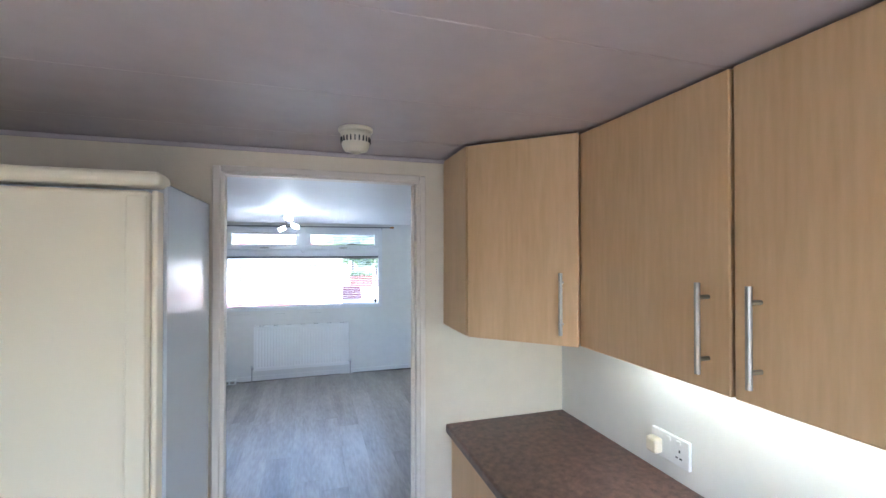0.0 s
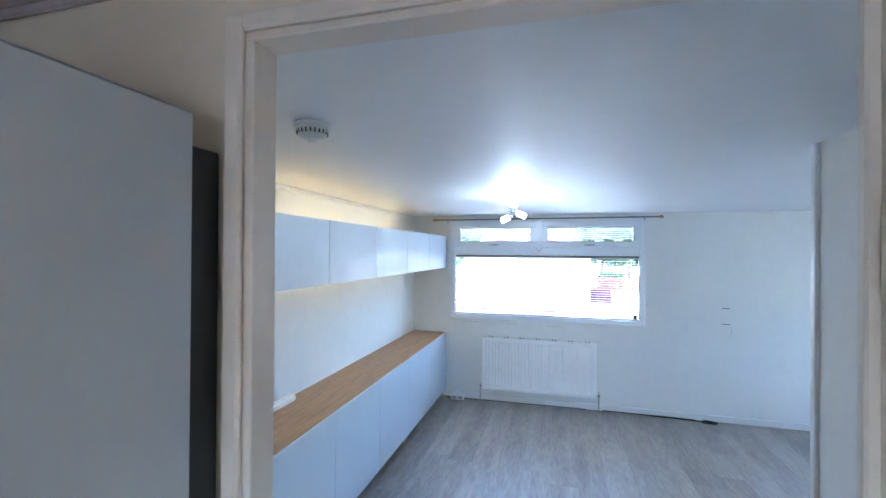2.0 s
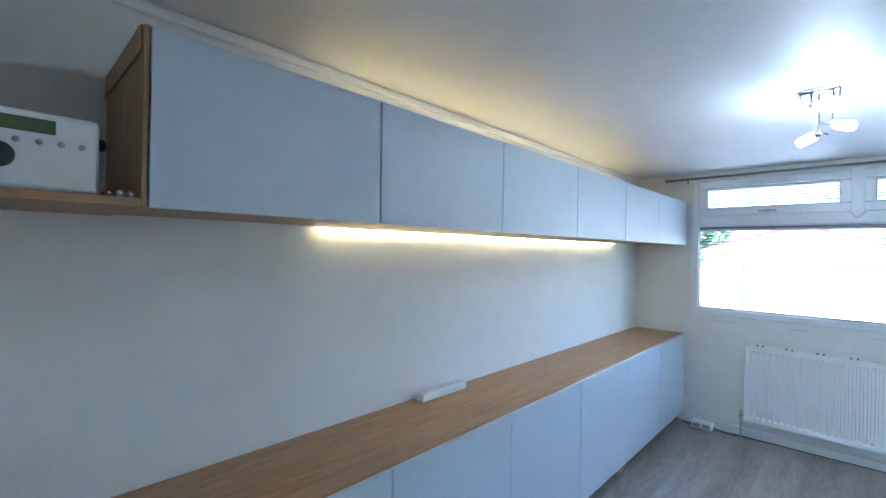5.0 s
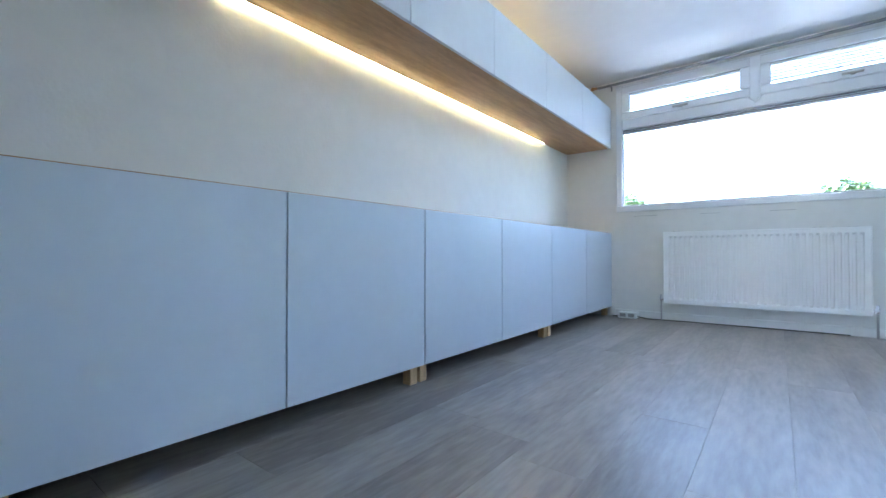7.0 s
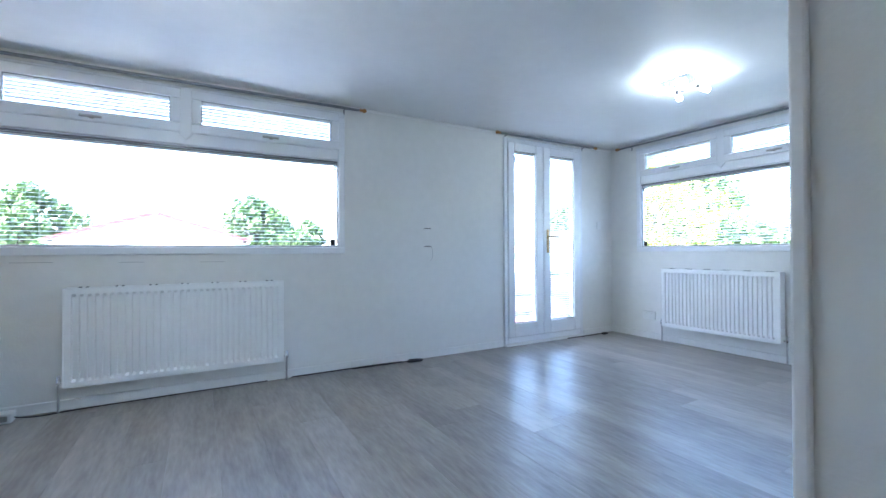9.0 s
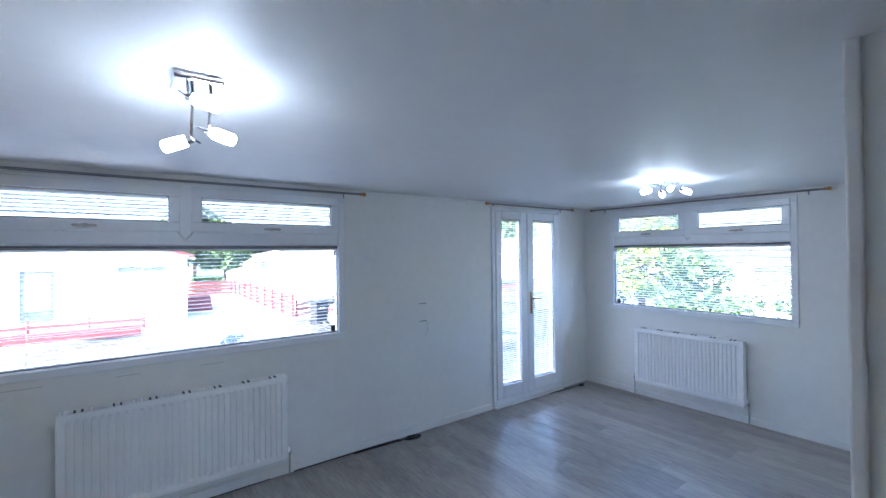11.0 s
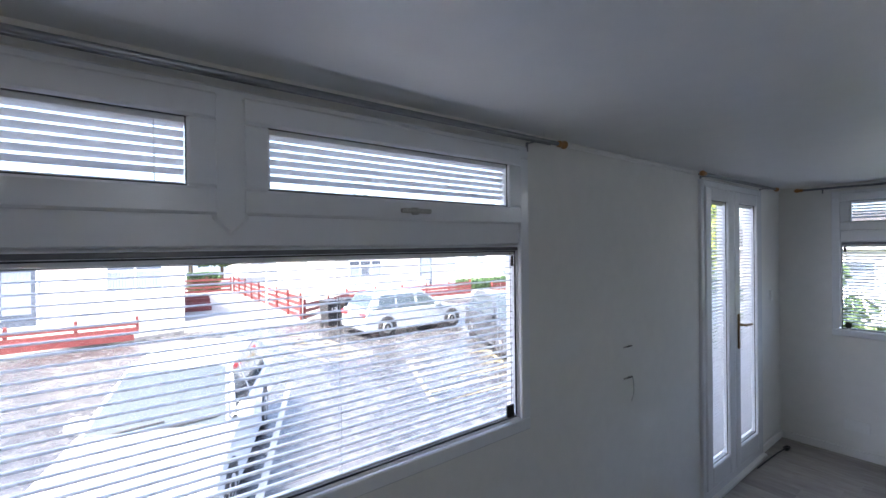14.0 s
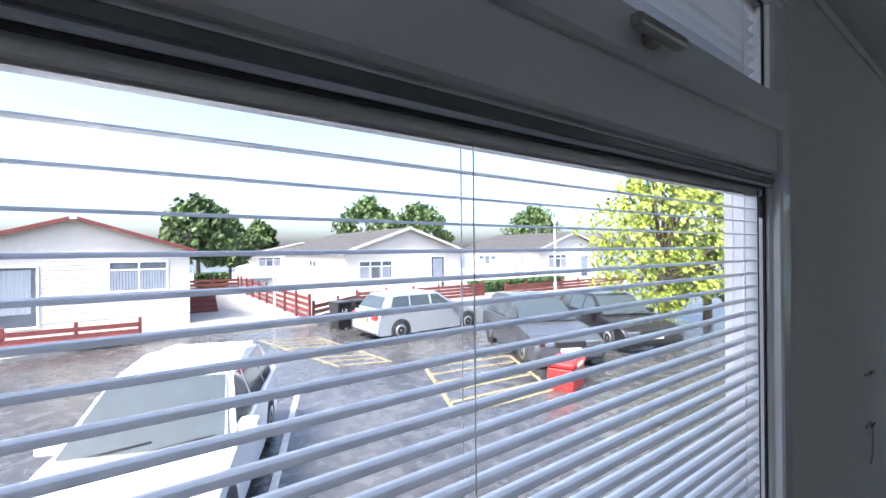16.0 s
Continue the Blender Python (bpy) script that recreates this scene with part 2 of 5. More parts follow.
def curve_part(name, points, r, material, parent=None, label="", category=""):
    """A round cord through points."""
    cu = bpy.data.curves.new(name, "CURVE")
    cu.dimensions, cu.bevel_depth, cu.bevel_resolution = "3D", r, 3
    sp = cu.splines.new("NURBS")
    sp.points.add(len(points) - 1)
    for p, c in zip(sp.points, points):
        p.co = (*c, 1)
    sp.use_endpoint_u, sp.order_u = True, 3
    cu.materials.append(material)
    ob = new(name, cu)
    if parent:
        ob.parent = parent
        if parent.data is None:
            ob.matrix_parent_inverse = Matrix.Translation(-Vector(parent.location))
    return tagged(ob, label, category)


def wall(name, axis, lo, hi, at, thick, z0, z1, openings, material, label):
    """An upright wall along axis from lo to hi, from at to at + thick, with holes (a0, a1, z0, z1)."""
    cut_a = sorted({lo, hi, *[v for o in openings for v in o[:2]]})
    cut_z = sorted({z0, z1, *[v for o in openings for v in o[2:]]})
    vs, bm = {}, bmesh.new()
    solid_cell = lambda i, j: 0 <= i < len(cut_a) - 1 and 0 <= j < len(cut_z) - 1 and not any(o[0] <= cut_a[i] and cut_a[i + 1] <= o[1] and o[2] <= cut_z[j] and cut_z[j + 1] <= o[3] for o in openings)

    def v(i, j, k):
        if (i, j, k) not in vs:
            a, z, t = cut_a[i], cut_z[j], at + thick * k
            vs[i, j, k] = bm.verts.new((a, t, z) if axis == "x" else (t, a, z))
        return vs[i, j, k]

    for i in range(len(cut_a) - 1):
        for j in range(len(cut_z) - 1):
            if not solid_cell(i, j):
                continue
            for k in (0, 1):
                bm.faces.new((v(i, j, k), v(i + 1, j, k), v(i + 1, j + 1, k), v(i, j + 1, k)))
            for di, dj, p, q in ((-1, 0, (i, j), (i, j + 1)), (1, 0, (i + 1, j), (i + 1, j + 1)), (0, -1, (i, j), (i + 1, j)), (0, 1, (i, j + 1), (i + 1, j + 1))):
                if not solid_cell(i + di, j + dj):
                    bm.faces.new((v(*p, 0), v(*q, 0), v(*q, 1), v(*p, 1)))
    return solid(name, bm, material, label, "wall", "structure")


# ---- the shell ----
XC, YC = 1.0, 2.85   # corner of the return wall
TH = 0.05            # thickness of the kitchen partition
XL, XR, YN, YP = -1.47, 3.96, 5.65, 1.553   # west, east, north walls; kitchen partition
CZ, KX0, KX1, KY0 = 2.0, -0.97, 1.134, -1.5  # ceiling; kitchen sides and back
WX0, WX1, WZ0, WZ1 = -1.035, 0.95, 0.876, 1.945
DX0, DX1, DZ1 = 2.455, 3.483, 1.955
V0, V1 = 3.67, 5.33
wall("wall_north", "x", XL - 0.1, XR + 0.1, YN, 0.1, -0.3, CZ + 0.1, [(WX0, WX1, WZ0, WZ1), (DX0, DX1, 0.02, DZ1)], M_WALL, "off-white painted outside wall with window and french doors")
wall("wall_west", "y", YP + TH, YN, XL - 0.1, 0.1, -0.3, CZ + 0.1, [], M_WALL, "off-white painted wall behind the storage units")
wall("wall_east", "y", YC - 0.1, YN, XR, 0.1, -0.3, CZ + 0.1, [(V0, V1, WZ0, WZ1)], M_WALL, "off-white painted end wall with a wide window")
wall("wall_partition", "x", XL - 0.1, KX1 + 0.1, YP, 0.025, -0.3, CZ + 0.1, [(-0.305, 0.432, -0.3, 1.905)], M_KWALL, "cream painted kitchen partition with a doorway")
wall("wall_partition_lounge_face", "x", XL - 0.1, XC, YP + 0.025, 0.025, -0.3, CZ + 0.1, [(-0.305, 0.432, -0.3, 1.905)], M_WALL, "off-white lounge face of the kitchen partition")
wall("wall_return", "y", YP + TH, YC, XC, 0.1, -0.3, CZ + 0.1, [], M_WALL, "off-white painted return wall beside the doorway")
wall("wall_south_lounge", "x", XC + 0.1, XR, YC - 0.1, 0.1, -0.3, CZ + 0.1, [], M_WALL, "off-white painted wall closing the lounge")
wall("wall_kitchen_west", "y", KY0, YP, KX0 - 0.1, 0.1, -0.3, CZ + 0.1, [], M_KWALL, "cream painted kitchen wall")
wall("wall_kitchen_east", "y", KY0, YP, KX1, 0.1, -0.3, CZ + 0.1, [], M_KSPLASH, "cream painted kitchen wall above the worktop")
wall("wall_kitchen_south", "x", KX0 - 0.1, KX1 + 0.1, KY0 - 0.1, 0.1, -0.3, CZ + 0.1, [(-0.55, 0.75, 0.75, 1.9)], M_KWALL, "cream painted kitchen wall with a window opening")
solid("ceiling_lounge", B(((XL, YP + TH, CZ), (XR, YN, CZ + 0.08))), M_CEIL, "white satin-painted lounge ceiling with faint ripples", "ceiling", "structure")
kc = bmesh.new()
for i in range(8):
    box(kc, (KX0, KY0 + i * 0.4 + 0.001, CZ + 0.012), (KX1, min(YP, KY0 + (i + 1) * 0.4 - 0.001), CZ + 0.07), 0.001)
box(kc, (KX0, KY0, CZ + 0.02), (KX1, YP, CZ + 0.08))
solid("ceiling_kitchen", kc, M_KCEIL, "glossy mauve-grey panelled kitchen ceiling", "ceiling", "structure")
solid("roof_slab", B(((XL - 0.1, KY0 - 0.1, CZ + 0.101), (XR + 0.1, YN + 0.1, CZ + 0.2))), M_UNDER, "plain roof deck over the rooms", "roof", "structure")
floor = solid("floor", B(((XL, KY0, -0.3), (XR, YN, -0.012))), M_UNDER, "grey wood-look laminate floor laid in planks", "floor", "structure")

# door lining and architraves of the kitchen doorway
lin = B(((-0.325, YP - 0.001, 0), (-0.303, YP + TH + 0.001, 1.905)), ((0.43, YP - 0.001, 0), (0.452, YP + TH + 0.001, 1.905)), ((-0.325, YP - 0.001, 1.903), (0.452, YP + TH + 0.001, 1.925)), bevel=0.002)
door1 = tagged(thing("door_1", (0.06, YP, 0), "cream gloss doorway lining with no door hung in it", "doorway"), kind="structure")
part("lining", lin, M_LINING, door1)
for y0, y1, nm in ((YP - 0.014, YP - 0.001, "architrave"), (YP + TH + 0.001, YP + TH + 0.008, "architrave")):
    part(nm, B(((-0.343, y0, 0), (-0.315, y1, 1.935)), bevel=0.004), M_LINING, door1)
    part(nm, B(((0.442, y0, 0), (0.466, y1, 1.935)), bevel=0.004), M_LINING, door1)
    part(nm, B(((-0.3145, y0, 1.912), (0.4415, y1, 1.937)), bevel=0.004), M_LINING, door1)
part("door_stop", B(((0.415, YP + 0.029, 0), (0.43, YP + 0.045, 1.9)), bevel=0.003), M_LINING, door1)
for z in (1.61, 0.28):
    hinge = part("hinge", B(((0.4265, YP - 0.004, z - 0.05), (0.4295, YP + 0.028, z + 0.05)), bevel=0.001), M_OLDPLASTIC, door1, "painted butt hinge leaf")
    part("knuckle", T(*[((0.424, YP - 0.006, z - 0.05 + 0.036 * k), (0.424, YP - 0.006, z - 0.022 + 0.036 * k), 0.005) for k in range(3)]), M_OLDPLASTIC, hinge)

# cornice strip, baseboards
solid("cornice_trim", B(((XL, YP + TH + 0.001, 1.965), (XL + 0.012, YN, 1.992)), bevel=0.003), M_TRIM, "thin white ceiling trim, slightly gapped from the wall", "trim", "structure")
solid("cornice_trim", B(((1.0, YN - 0.01, 1.975), (XR, YN, 1.992)), bevel=0.003), M_TRIM, "thin white ceiling trim above the windows", "trim", "structure")
solid("cornice_trim", B(((KX0, YP - 0.012, 1.995), (KX1, YP, 2.011)), bevel=0.003), M_KCEIL, "mauve-grey edge trim of the kitchen ceiling", "trim", "structure")
for a, b in (((XL + 0.42, YN - 0.014, 0), (2.44, YN, 0.06)), ((3.5, YN - 0.014, 0), (XR, YN, 0.06)), ((XR - 0.014, YC, 0), (XR, YN - 0.015, 0.06)), ((XC + 0.1, YC, 0), (XR - 0.015, YC + 0.014, 0.06)), ((XC - 0.014, YP + TH + 0.009, 0), (XC, YC, 0.06))):
    solid("baseboard", B((a, b), bevel=0.004), M_TRIM, "low white painted baseboard along the floor", "baseboard", "structure")
solid("corner_bead", B(((XC - 0.015, YC - 0.015, 0), (XC + 0.015, YC + 0.015, CZ)), bevel=0.006, seg=2), M_TRIM, "white plastic corner bead on the wall end", "trim", "structure")


# ---- windows ----
def frame_ring(bm, put, a0, a1, z0, z1, w, d0, d1, bevel=0.004):
    """A rectangular frame of width w; put(a, d, z) gives the place."""
    for p, q in (((a0, z0), (a1, z0 + w)), ((a0, z1 - w), (a1, z1)), ((a0, z0 + w), (a0 + w, z1 - w)), ((a1 - w, z0 + w), (a1, z1 - w))):
        box(bm, put(p[0], d0, p[1]), put(q[0], d1, q[1]), bevel)
    return bm


def blind(win, put, a0, a1, z0, z1, pitch=0.021, ladders=(), pane_depth=0.02, tilt=0.0):
    """Open venetian blind between two panes: slats, head rail, ladder cords and both panes."""
    sample = None
    count = int((z1 - z0 - 0.02) / pitch)
    for i in range(count):
        z = z1 - 0.018 - pitch * i
        if sample is None:
            bm = bmesh.new()
            prof = [(-0.0095, -0.0009), (-0.003, 0.0012), (0.003, 0.0012), (0.0095, -0.0009), (0.003, 0.0002), (-0.003, 0.0002)]
            ends = [[bm.verts.new(Vector(put(a, pane_depth + 0.012 + d, h)) - Vector(put(0, 0, 0))) for d, h in [(d * math.cos(tilt) + h * math.sin(tilt), h * math.cos(tilt) - d * math.sin(tilt)) for d, h in prof]] for a in (a0 + 0.004, a1 - 0.004)]
            for k in range(6):
                bm.faces.new((ends[0][k], ends[0][(k + 1) % 6], ends[1][(k + 1) % 6], ends[1][k]))
            bm.faces.new(ends[0][::-1])
            bm.faces.new(ends[1])
            sample = mesh_of("slat", bm, M_SLAT)
        ob = new("slat", sample)
        ob.parent = win
        ob.matrix_parent_inverse = Matrix.Translation(-Vector(win.location))
        ob.location = Vector(put(0, 0, z))
    part("head_rail", B((put(a0, pane_depth + 0.002, z1 - 0.016), put(a1, pane_depth + 0.022, z1)), bevel=0.002), M_SLAT, win)
    part("bottom_rail", B((put(a0 + 0.004, pane_depth + 0.005, z0 + 0.001), put(a1 - 0.004, pane_depth + 0.019, z0 + 0.009)), bevel=0.002), M_SLAT, win)
    for a in ladders:
        part("ladder_cord", T((put(a, pane_depth + 0.003, z0), put(a, pane_depth + 0.003, z1), 0.0007), (put(a, pane_depth + 0.021, z0), put(a, pane_depth + 0.021, z1), 0.0007), seg=5), M_CORD, win)
    for d in (pane_depth, pane_depth + 0.026):
        g = part("pane", B((put(a0, d - 0.001, z0), put(a1, d, z1))), M_GLASS, win)
        g.visible_shadow = False


def window(name, put, a0, a1, label, mull, tilt=0.0):
    """Wide fixed pane under two top-hung casements, with blinds sealed in the glass."""
    win = tagged(thing(name, put((a0 + a1) / 2, 0, WZ0), label, "window"), kind="structure")
    part("window_frame", frame_ring(bmesh.new(), put, a0, a1, WZ0, WZ1, 0.047, -0.012, 0.07), M_UPVC, win)
    bm = B((put(a0 + 0.047, -0.006, 1.575), put(a1 - 0.047, 0.068, 1.666)), bevel=0.005)
    part("transom", bm, M_UPVC, win)
    # mullion with sloping flanks, welded into the transom with a pointed foot
    bm = bmesh.new()
    flat = [(mull - 0.03, WZ1 - 0.03), (mull - 0.03, 1.642), (mull, 1.612), (mull + 0.03, 1.642), (mull + 0.03, WZ1 - 0.03)]
    wide = [(mull - 0.042, WZ1 - 0.03), (mull - 0.042, 1.642), (mull, 1.6), (mull + 0.042, 1.642), (mull + 0.042, WZ1 - 0.03)]
    rings = [[bm.verts.new(put(a, d, z)) for a, z in o] for o, d in ((flat, -0.015), (wide, -0.004), (wide, 0.06))]
    for p, q in zip(rings, rings[1:]):
        for k in range(5):
            bm.faces.new((p[k], p[(k + 1) % 5], q[(k + 1) % 5], q[k]))
    bm.faces.new(rings[0])
    bm.faces.new(rings[2][::-1])
    part("mullion", bm, M_UPVC, win)
    # plain dark grey strip along the lower edge of the transom
    part("top_gasket", B((put(a0 + 0.053, -0.003, 1.555), put(a1 - 0.053, 0.004, 1.567)), bevel=0.002), M_STRIP, win, "dark grey strip under the transom")
    part("glazing_bead", frame_ring(bmesh.new(), put, a0 + 0.03, a1 - 0.03, WZ0 + 0.03, 1.575, 0.022, 0.002, 0.05, 0.005), M_UPVC, win)
    part("gasket", frame_ring(bmesh.new(), put, a0 + 0.052, a1 - 0.052, WZ0 + 0.052, 1.553, 0.004, 0.012, 0.016, 0), M_SEAL, win)
    blind(win, put, a0 + 0.05, a1 - 0.05, WZ0 + 0.052, 1.555, 0.0238, ladders=(a0 + 0.25, mull + 0.28, a1 - 0.12), tilt=tilt)
    for p, q in ((a0 + 0.045, mull - 0.026), (mull + 0.026, a1 - 0.045)):
        cas = part("casement", frame_ring(bmesh.new(), put, p, q, 1.651, WZ1 - 0.015, 0.062, -0.018, 0.045, 0.006), M_UPVC, win)
        part("gasket", frame_ring(bmesh.new(), put, p + 0.061, q - 0.061, 1.714, WZ1 - 0.076, 0.003, -0.004, 0.0, 0), M_SEAL, win)
        blind(win, put, p + 0.060, q - 0.060, 1.713, WZ1 - 0.075, ladders=(p + 0.15, q - 0.12), pane_depth=0.005, tilt=radians(42))
        c = (p + q) / 2
        h = part("casement_handle", B((put(c - 0.012, -0.03, 1.668), put(c + 0.012, -0.018, 1.69)), (put(c - 0.055, -0.042, 1.672), put(c + 0.05, -0.028, 1.686)), bevel=0.004, seg=2), M_STEEL, cas, "worn chrome window handle")
    # slider on the right-hand side of the blind
    part("blind_slider", B((put(a1 - 0.105, 0.006, WZ0 + 0.06), put(a1 - 0.07, 0.018, WZ0 + 0.105)), bevel=0.004, seg=2), M_BLACK, win, "dark blind slider at the bottom corner")
    part("control_cord", T((put(a1 - 0.075, 0.017, WZ0 + 0.06), put(a1 - 0.075, 0.017, 1.545), 0.0012), seg=6), M_BLACK, win)
    part("blind_toggle", B((put(a1 - 0.074, 0.008, 1.495), put(a1 - 0.063, 0.018, 1.535)), bevel=0.003), M_BLACK, win)
    return win


window("window_1", lambda a, d, z: (a, YN + d, z), WX0, WX1, "wide white plastic window with open blinds inside the glass", -0.078, radians(-6))
window("window_2", lambda a, d, z: (XR + d, a, z), V0, V1, "white plastic window with open blinds in the end wall", 4.5, radians(-30))
kw = tagged(thing("window_3", (0.1, KY0, 0.75), "plain white plastic kitchen window", "window"), kind="structure")
kput = lambda a, d, z: (a, KY0 - d, z)
part("window_frame", frame_ring(bmesh.new(), kput, -0.55, 0.75, 0.75, 1.9, 0.06, 0.01, 0.07), M_UPVC, kw)
g = part("pane", B(((-0.5, KY0 - 0.04, 0.8), (0.7, KY0 - 0.036, 1.85))), M_GLASS, kw)
g.visible_shadow = False

# french doors
dput = lambda a, d, z: (a, YN + d, z)
fd = tagged(thing("door_2", ((DX0 + DX1) / 2, YN, 0), "closed white plastic french doors with blinds inside tall panes", "door"), kind="structure")
fr = bmesh.new()
for p, q in (((DX0, 0.02), (DX0 + 0.04, DZ1)), ((DX1 - 0.04, 0.02), (DX1, DZ1)), ((DX0 + 0.04, DZ1 - 0.04), (DX1 - 0.04, DZ1)), ((DX0 + 0.04, 0.02), (DX1 - 0.04, 0.075))):
    box(fr, dput(p[0], -0.02, p[1]), dput(q[0], 0.07, q[1]), 0.005)
part("door_frame", fr, M_UPVC, fd)
MIDX = 2.935
for p, q in ((DX0 + 0.042, MIDX - 0.003), (MIDX + 0.003, DX1 - 0.042)):
    leaf = bmesh.new()
    wl, wr = (0.078, 0.09) if p < 2.6 else (0.09, 0.085)
    for s, e in (((p, 0.078), (p + wl, DZ1 - 0.042)), ((q - wr, 0.078), (q, DZ1 - 0.042)), ((p + wl, 0.078), (q - wr, 0.205)), ((p + wl, 1.835), (q - wr, DZ1 - 0.042))):
        box(leaf, dput(s[0], -0.028, s[1]), dput(e[0], 0.045, e[1]), 0.006)
    lf = part("door_leaf", leaf, M_UPVC, fd)
    part("gasket", frame_ring(bmesh.new(), dput, p + wl - 0.001, q - wr + 0.001, 0.204, 1.836, 0.004, -0.012, -0.008, 0), M_SEAL, fd)
    blind(fd, dput, p + wl, q - wr, 0.205, 1.835, ladders=(p + wl + 0.05, q - wr - 0.05), pane_depth=0.0, tilt=radians(-30))
    part("blind_slider", B((dput(p + wl + 0.005, -0.012, 1.73), dput(p + wl + 0.022, -0.002, 1.79)), bevel=0.003), M_BLACK, fd)
hb = part("door_handle", B((dput(MIDX + 0.035, -0.038, 0.87), dput(MIDX + 0.062, -0.028, 1.1)), bevel=0.004, seg=2), M_BRASS, fd, "tarnished brass lever handle on a long plate")
part("lever", T((dput(MIDX + 0.048, -0.03, 1.03), dput(MIDX + 0.048, -0.075, 1.03), 0.008), (dput(MIDX + 0.048, -0.072, 1.03), dput(MIDX + 0.16, -0.072, 1.025), 0.008)), M_BRASS, hb)
part("threshold", B((dput(DX0, -0.045, 0.0), dput(DX1, -0.0, 0.02)), bevel=0.003), M_TRIM, fd)


def rod(a, b, label, wall_dir):
    """Double curtain rod with turned wooden ends and brackets."""
    a, b, w = Vector(a), Vector(b), Vector(wall_dir)
    r = thing("curtain_rod", (a + b) / 2, label, "curtain rod", "curtain rods")
    part("pole", T((a, b, 0.008)), M_RODGREY, r)
    part("rear_pole", T((a + w * 0.035 + Vector((0, 0, 0.004)), b + w * 0.035 + Vector((0, 0, 0.004)), 0.004)), M_RODGREY, r)
    d = (b - a).normalized()
    for end, s in ((a, -1), (b, 1)):
        part("finial", L([(0.004, 0), (0.012, 0.004), (0.013, 0.012), (0.008, 0.018), (0.015, 0.03), (0.016, 0.042), (0.009, 0.052), (0.003, 0.056)], end, 16, d * s), M_WOODKNOB, r, "turned varnished wood finial")
    for p in (a + d * 0.1, b - d * 0.1):
        part("bracket", T((p, p + w * 0.07, 0.003), (p + w * 0.065 + Vector((0, 0, -0.03)), p + w * 0.065 + Vector((0, 0, 0.005)), 0.005), seg=8), M_RODGREY, r)
    return r


rod((-1.17, YN - 0.075, 1.948), (1.045, YN - 0.075, 1.957), "long grey metal double curtain rod above the window", (0, 1, 0))
rod((2.38, YN - 0.07, 1.968), (3.6, YN - 0.07, 1.968), "short grey metal curtain rod above the french doors", (0, 1, 0))
rod((XR - 0.07, 5.48, 1.968), (XR - 0.07, 3.5, 1.965), "grey metal curtain rod above the end window", (1, 0, 0))


# ---- lounge ----
def radiator(along, a0, a1, z0, z1, put, label):
    """Panel radiator: pressed fluted face, side panels, top grille, valves and pipes. put(a, d, z): d from the wall."""
    r = thing("radiator", put((a0 + a1) / 2, 0.05, z0), label, "radiator", "radiators")
    bm = bmesh.new()
    n = int((a1 - a0 - 0.05) / 0.0335)
    step = (a1 - a0 - 0.05) / n
    rows = []
    for i in range(n):
        c = a0 + 0.025 + i * step
        rows += [(c, 0.098), (c + step * 0.22, 0.098), (c + step * 0.3, 0.083), (c + step * 0.76, 0.083), (c + step * 0.84, 0.098)]
    rows = [(a0, 0.096)] + rows + [(a1, 0.096)]
    zz = [(z0, 0.0), (z0 + 0.03, 0.0), (z0 + 0.045, 1.0), (z1 - 0.05, 1.0), (z1 - 0.035, 0.0), (z1 - 0.012, 0.0)]
    grid = [[bm.verts.new(put(a, 0.098 - (0.098 - d) * k, z)) for a, d in rows] for z, k in zz]
    for p, q in zip(grid, grid[1:]):
        for i in range(len(rows) - 1):
            bm.faces.new((p[i], p[i + 1], q[i + 1], q[i]))
    box(bm, put(a0 + 0.01, 0.03, z0 + 0.01), put(a1 - 0.01, 0.08, z1 - 0.03))
    part("panel", bm, M_RAD, r)
    for a, b in ((a0 - 0.006, a0), (a1, a1 + 0.006)):
        part("side_panel", B((put(a, 0.02, z0 + 0.005), put(b, 0.1, z1)), bevel=0.002), M_RAD, r)
    gr = bmesh.new()
    box(gr, put(a0, 0.092, z1 - 0.012), put(a1, 0.101, z1), 0.002)
    box(gr, put(a0, 0.02, z1 - 0.012), put(a1, 0.028, z1), 0.002)
    k = int((a1 - a0) / 0.018)
    for i in range(k):
        c = a0 + (a1 - a0) * (i + 0.5) / k
        box(gr, put(c - 0.005, 0.028, z1 - 0.008), put(c + 0.005, 0.092, z1 - 0.003))
    part("top_grille", gr, M_RAD, r)
    m = int((a1 - a0) / 0.15)
    for i in range(m):
        c = a0 + (a1 - a0) * (i + 0.5) / m
        part("clip", B((put(c - 0.02, 0.04, z1 - 0.002), put(c - 0.011, 0.085, z1 + 0.002)), (put(c + 0.011, 0.04, z1 - 0.002), put(c + 0.02, 0.085, z1 + 0.002))), M_SEAL, r)
    for a, s in ((a0 - 0.03, 1), (a1 + 0.03, -1)):
        v = part("valve", L([(0.009, 0), (0.012, 0.01), (0.012, 0.03), (0.009, 0.035), (0.009, 0.05), (0.005, 0.055)], put(a, 0.055, z0 + 0.01), 14), M_CHROME, r, "chrome radiator valve")
        part("union", T((put(a, 0.055, z0 + 0.025), put(a + s * 0.035, 0.055, z0 + 0.025), 0.008)), M_CHROME, v)
        part("pipe", T((put(a, 0.055, 0.0), put(a, 0.055, z0 + 0.012), 0.0065)), M_COPPER, r, "grey painted pipe down to the floor")
    return r


radiator("x", -0.655, 0.49, 0.142, 0.695, lambda a, d, z: (a, YN - d, z), "white ribbed panel radiator under the wide window")
radiator("y", 4.04, 5.0, 0.16, 0.715, lambda a, d, z: (XR - d, a, z), "smaller white ribbed panel radiator under the end window")

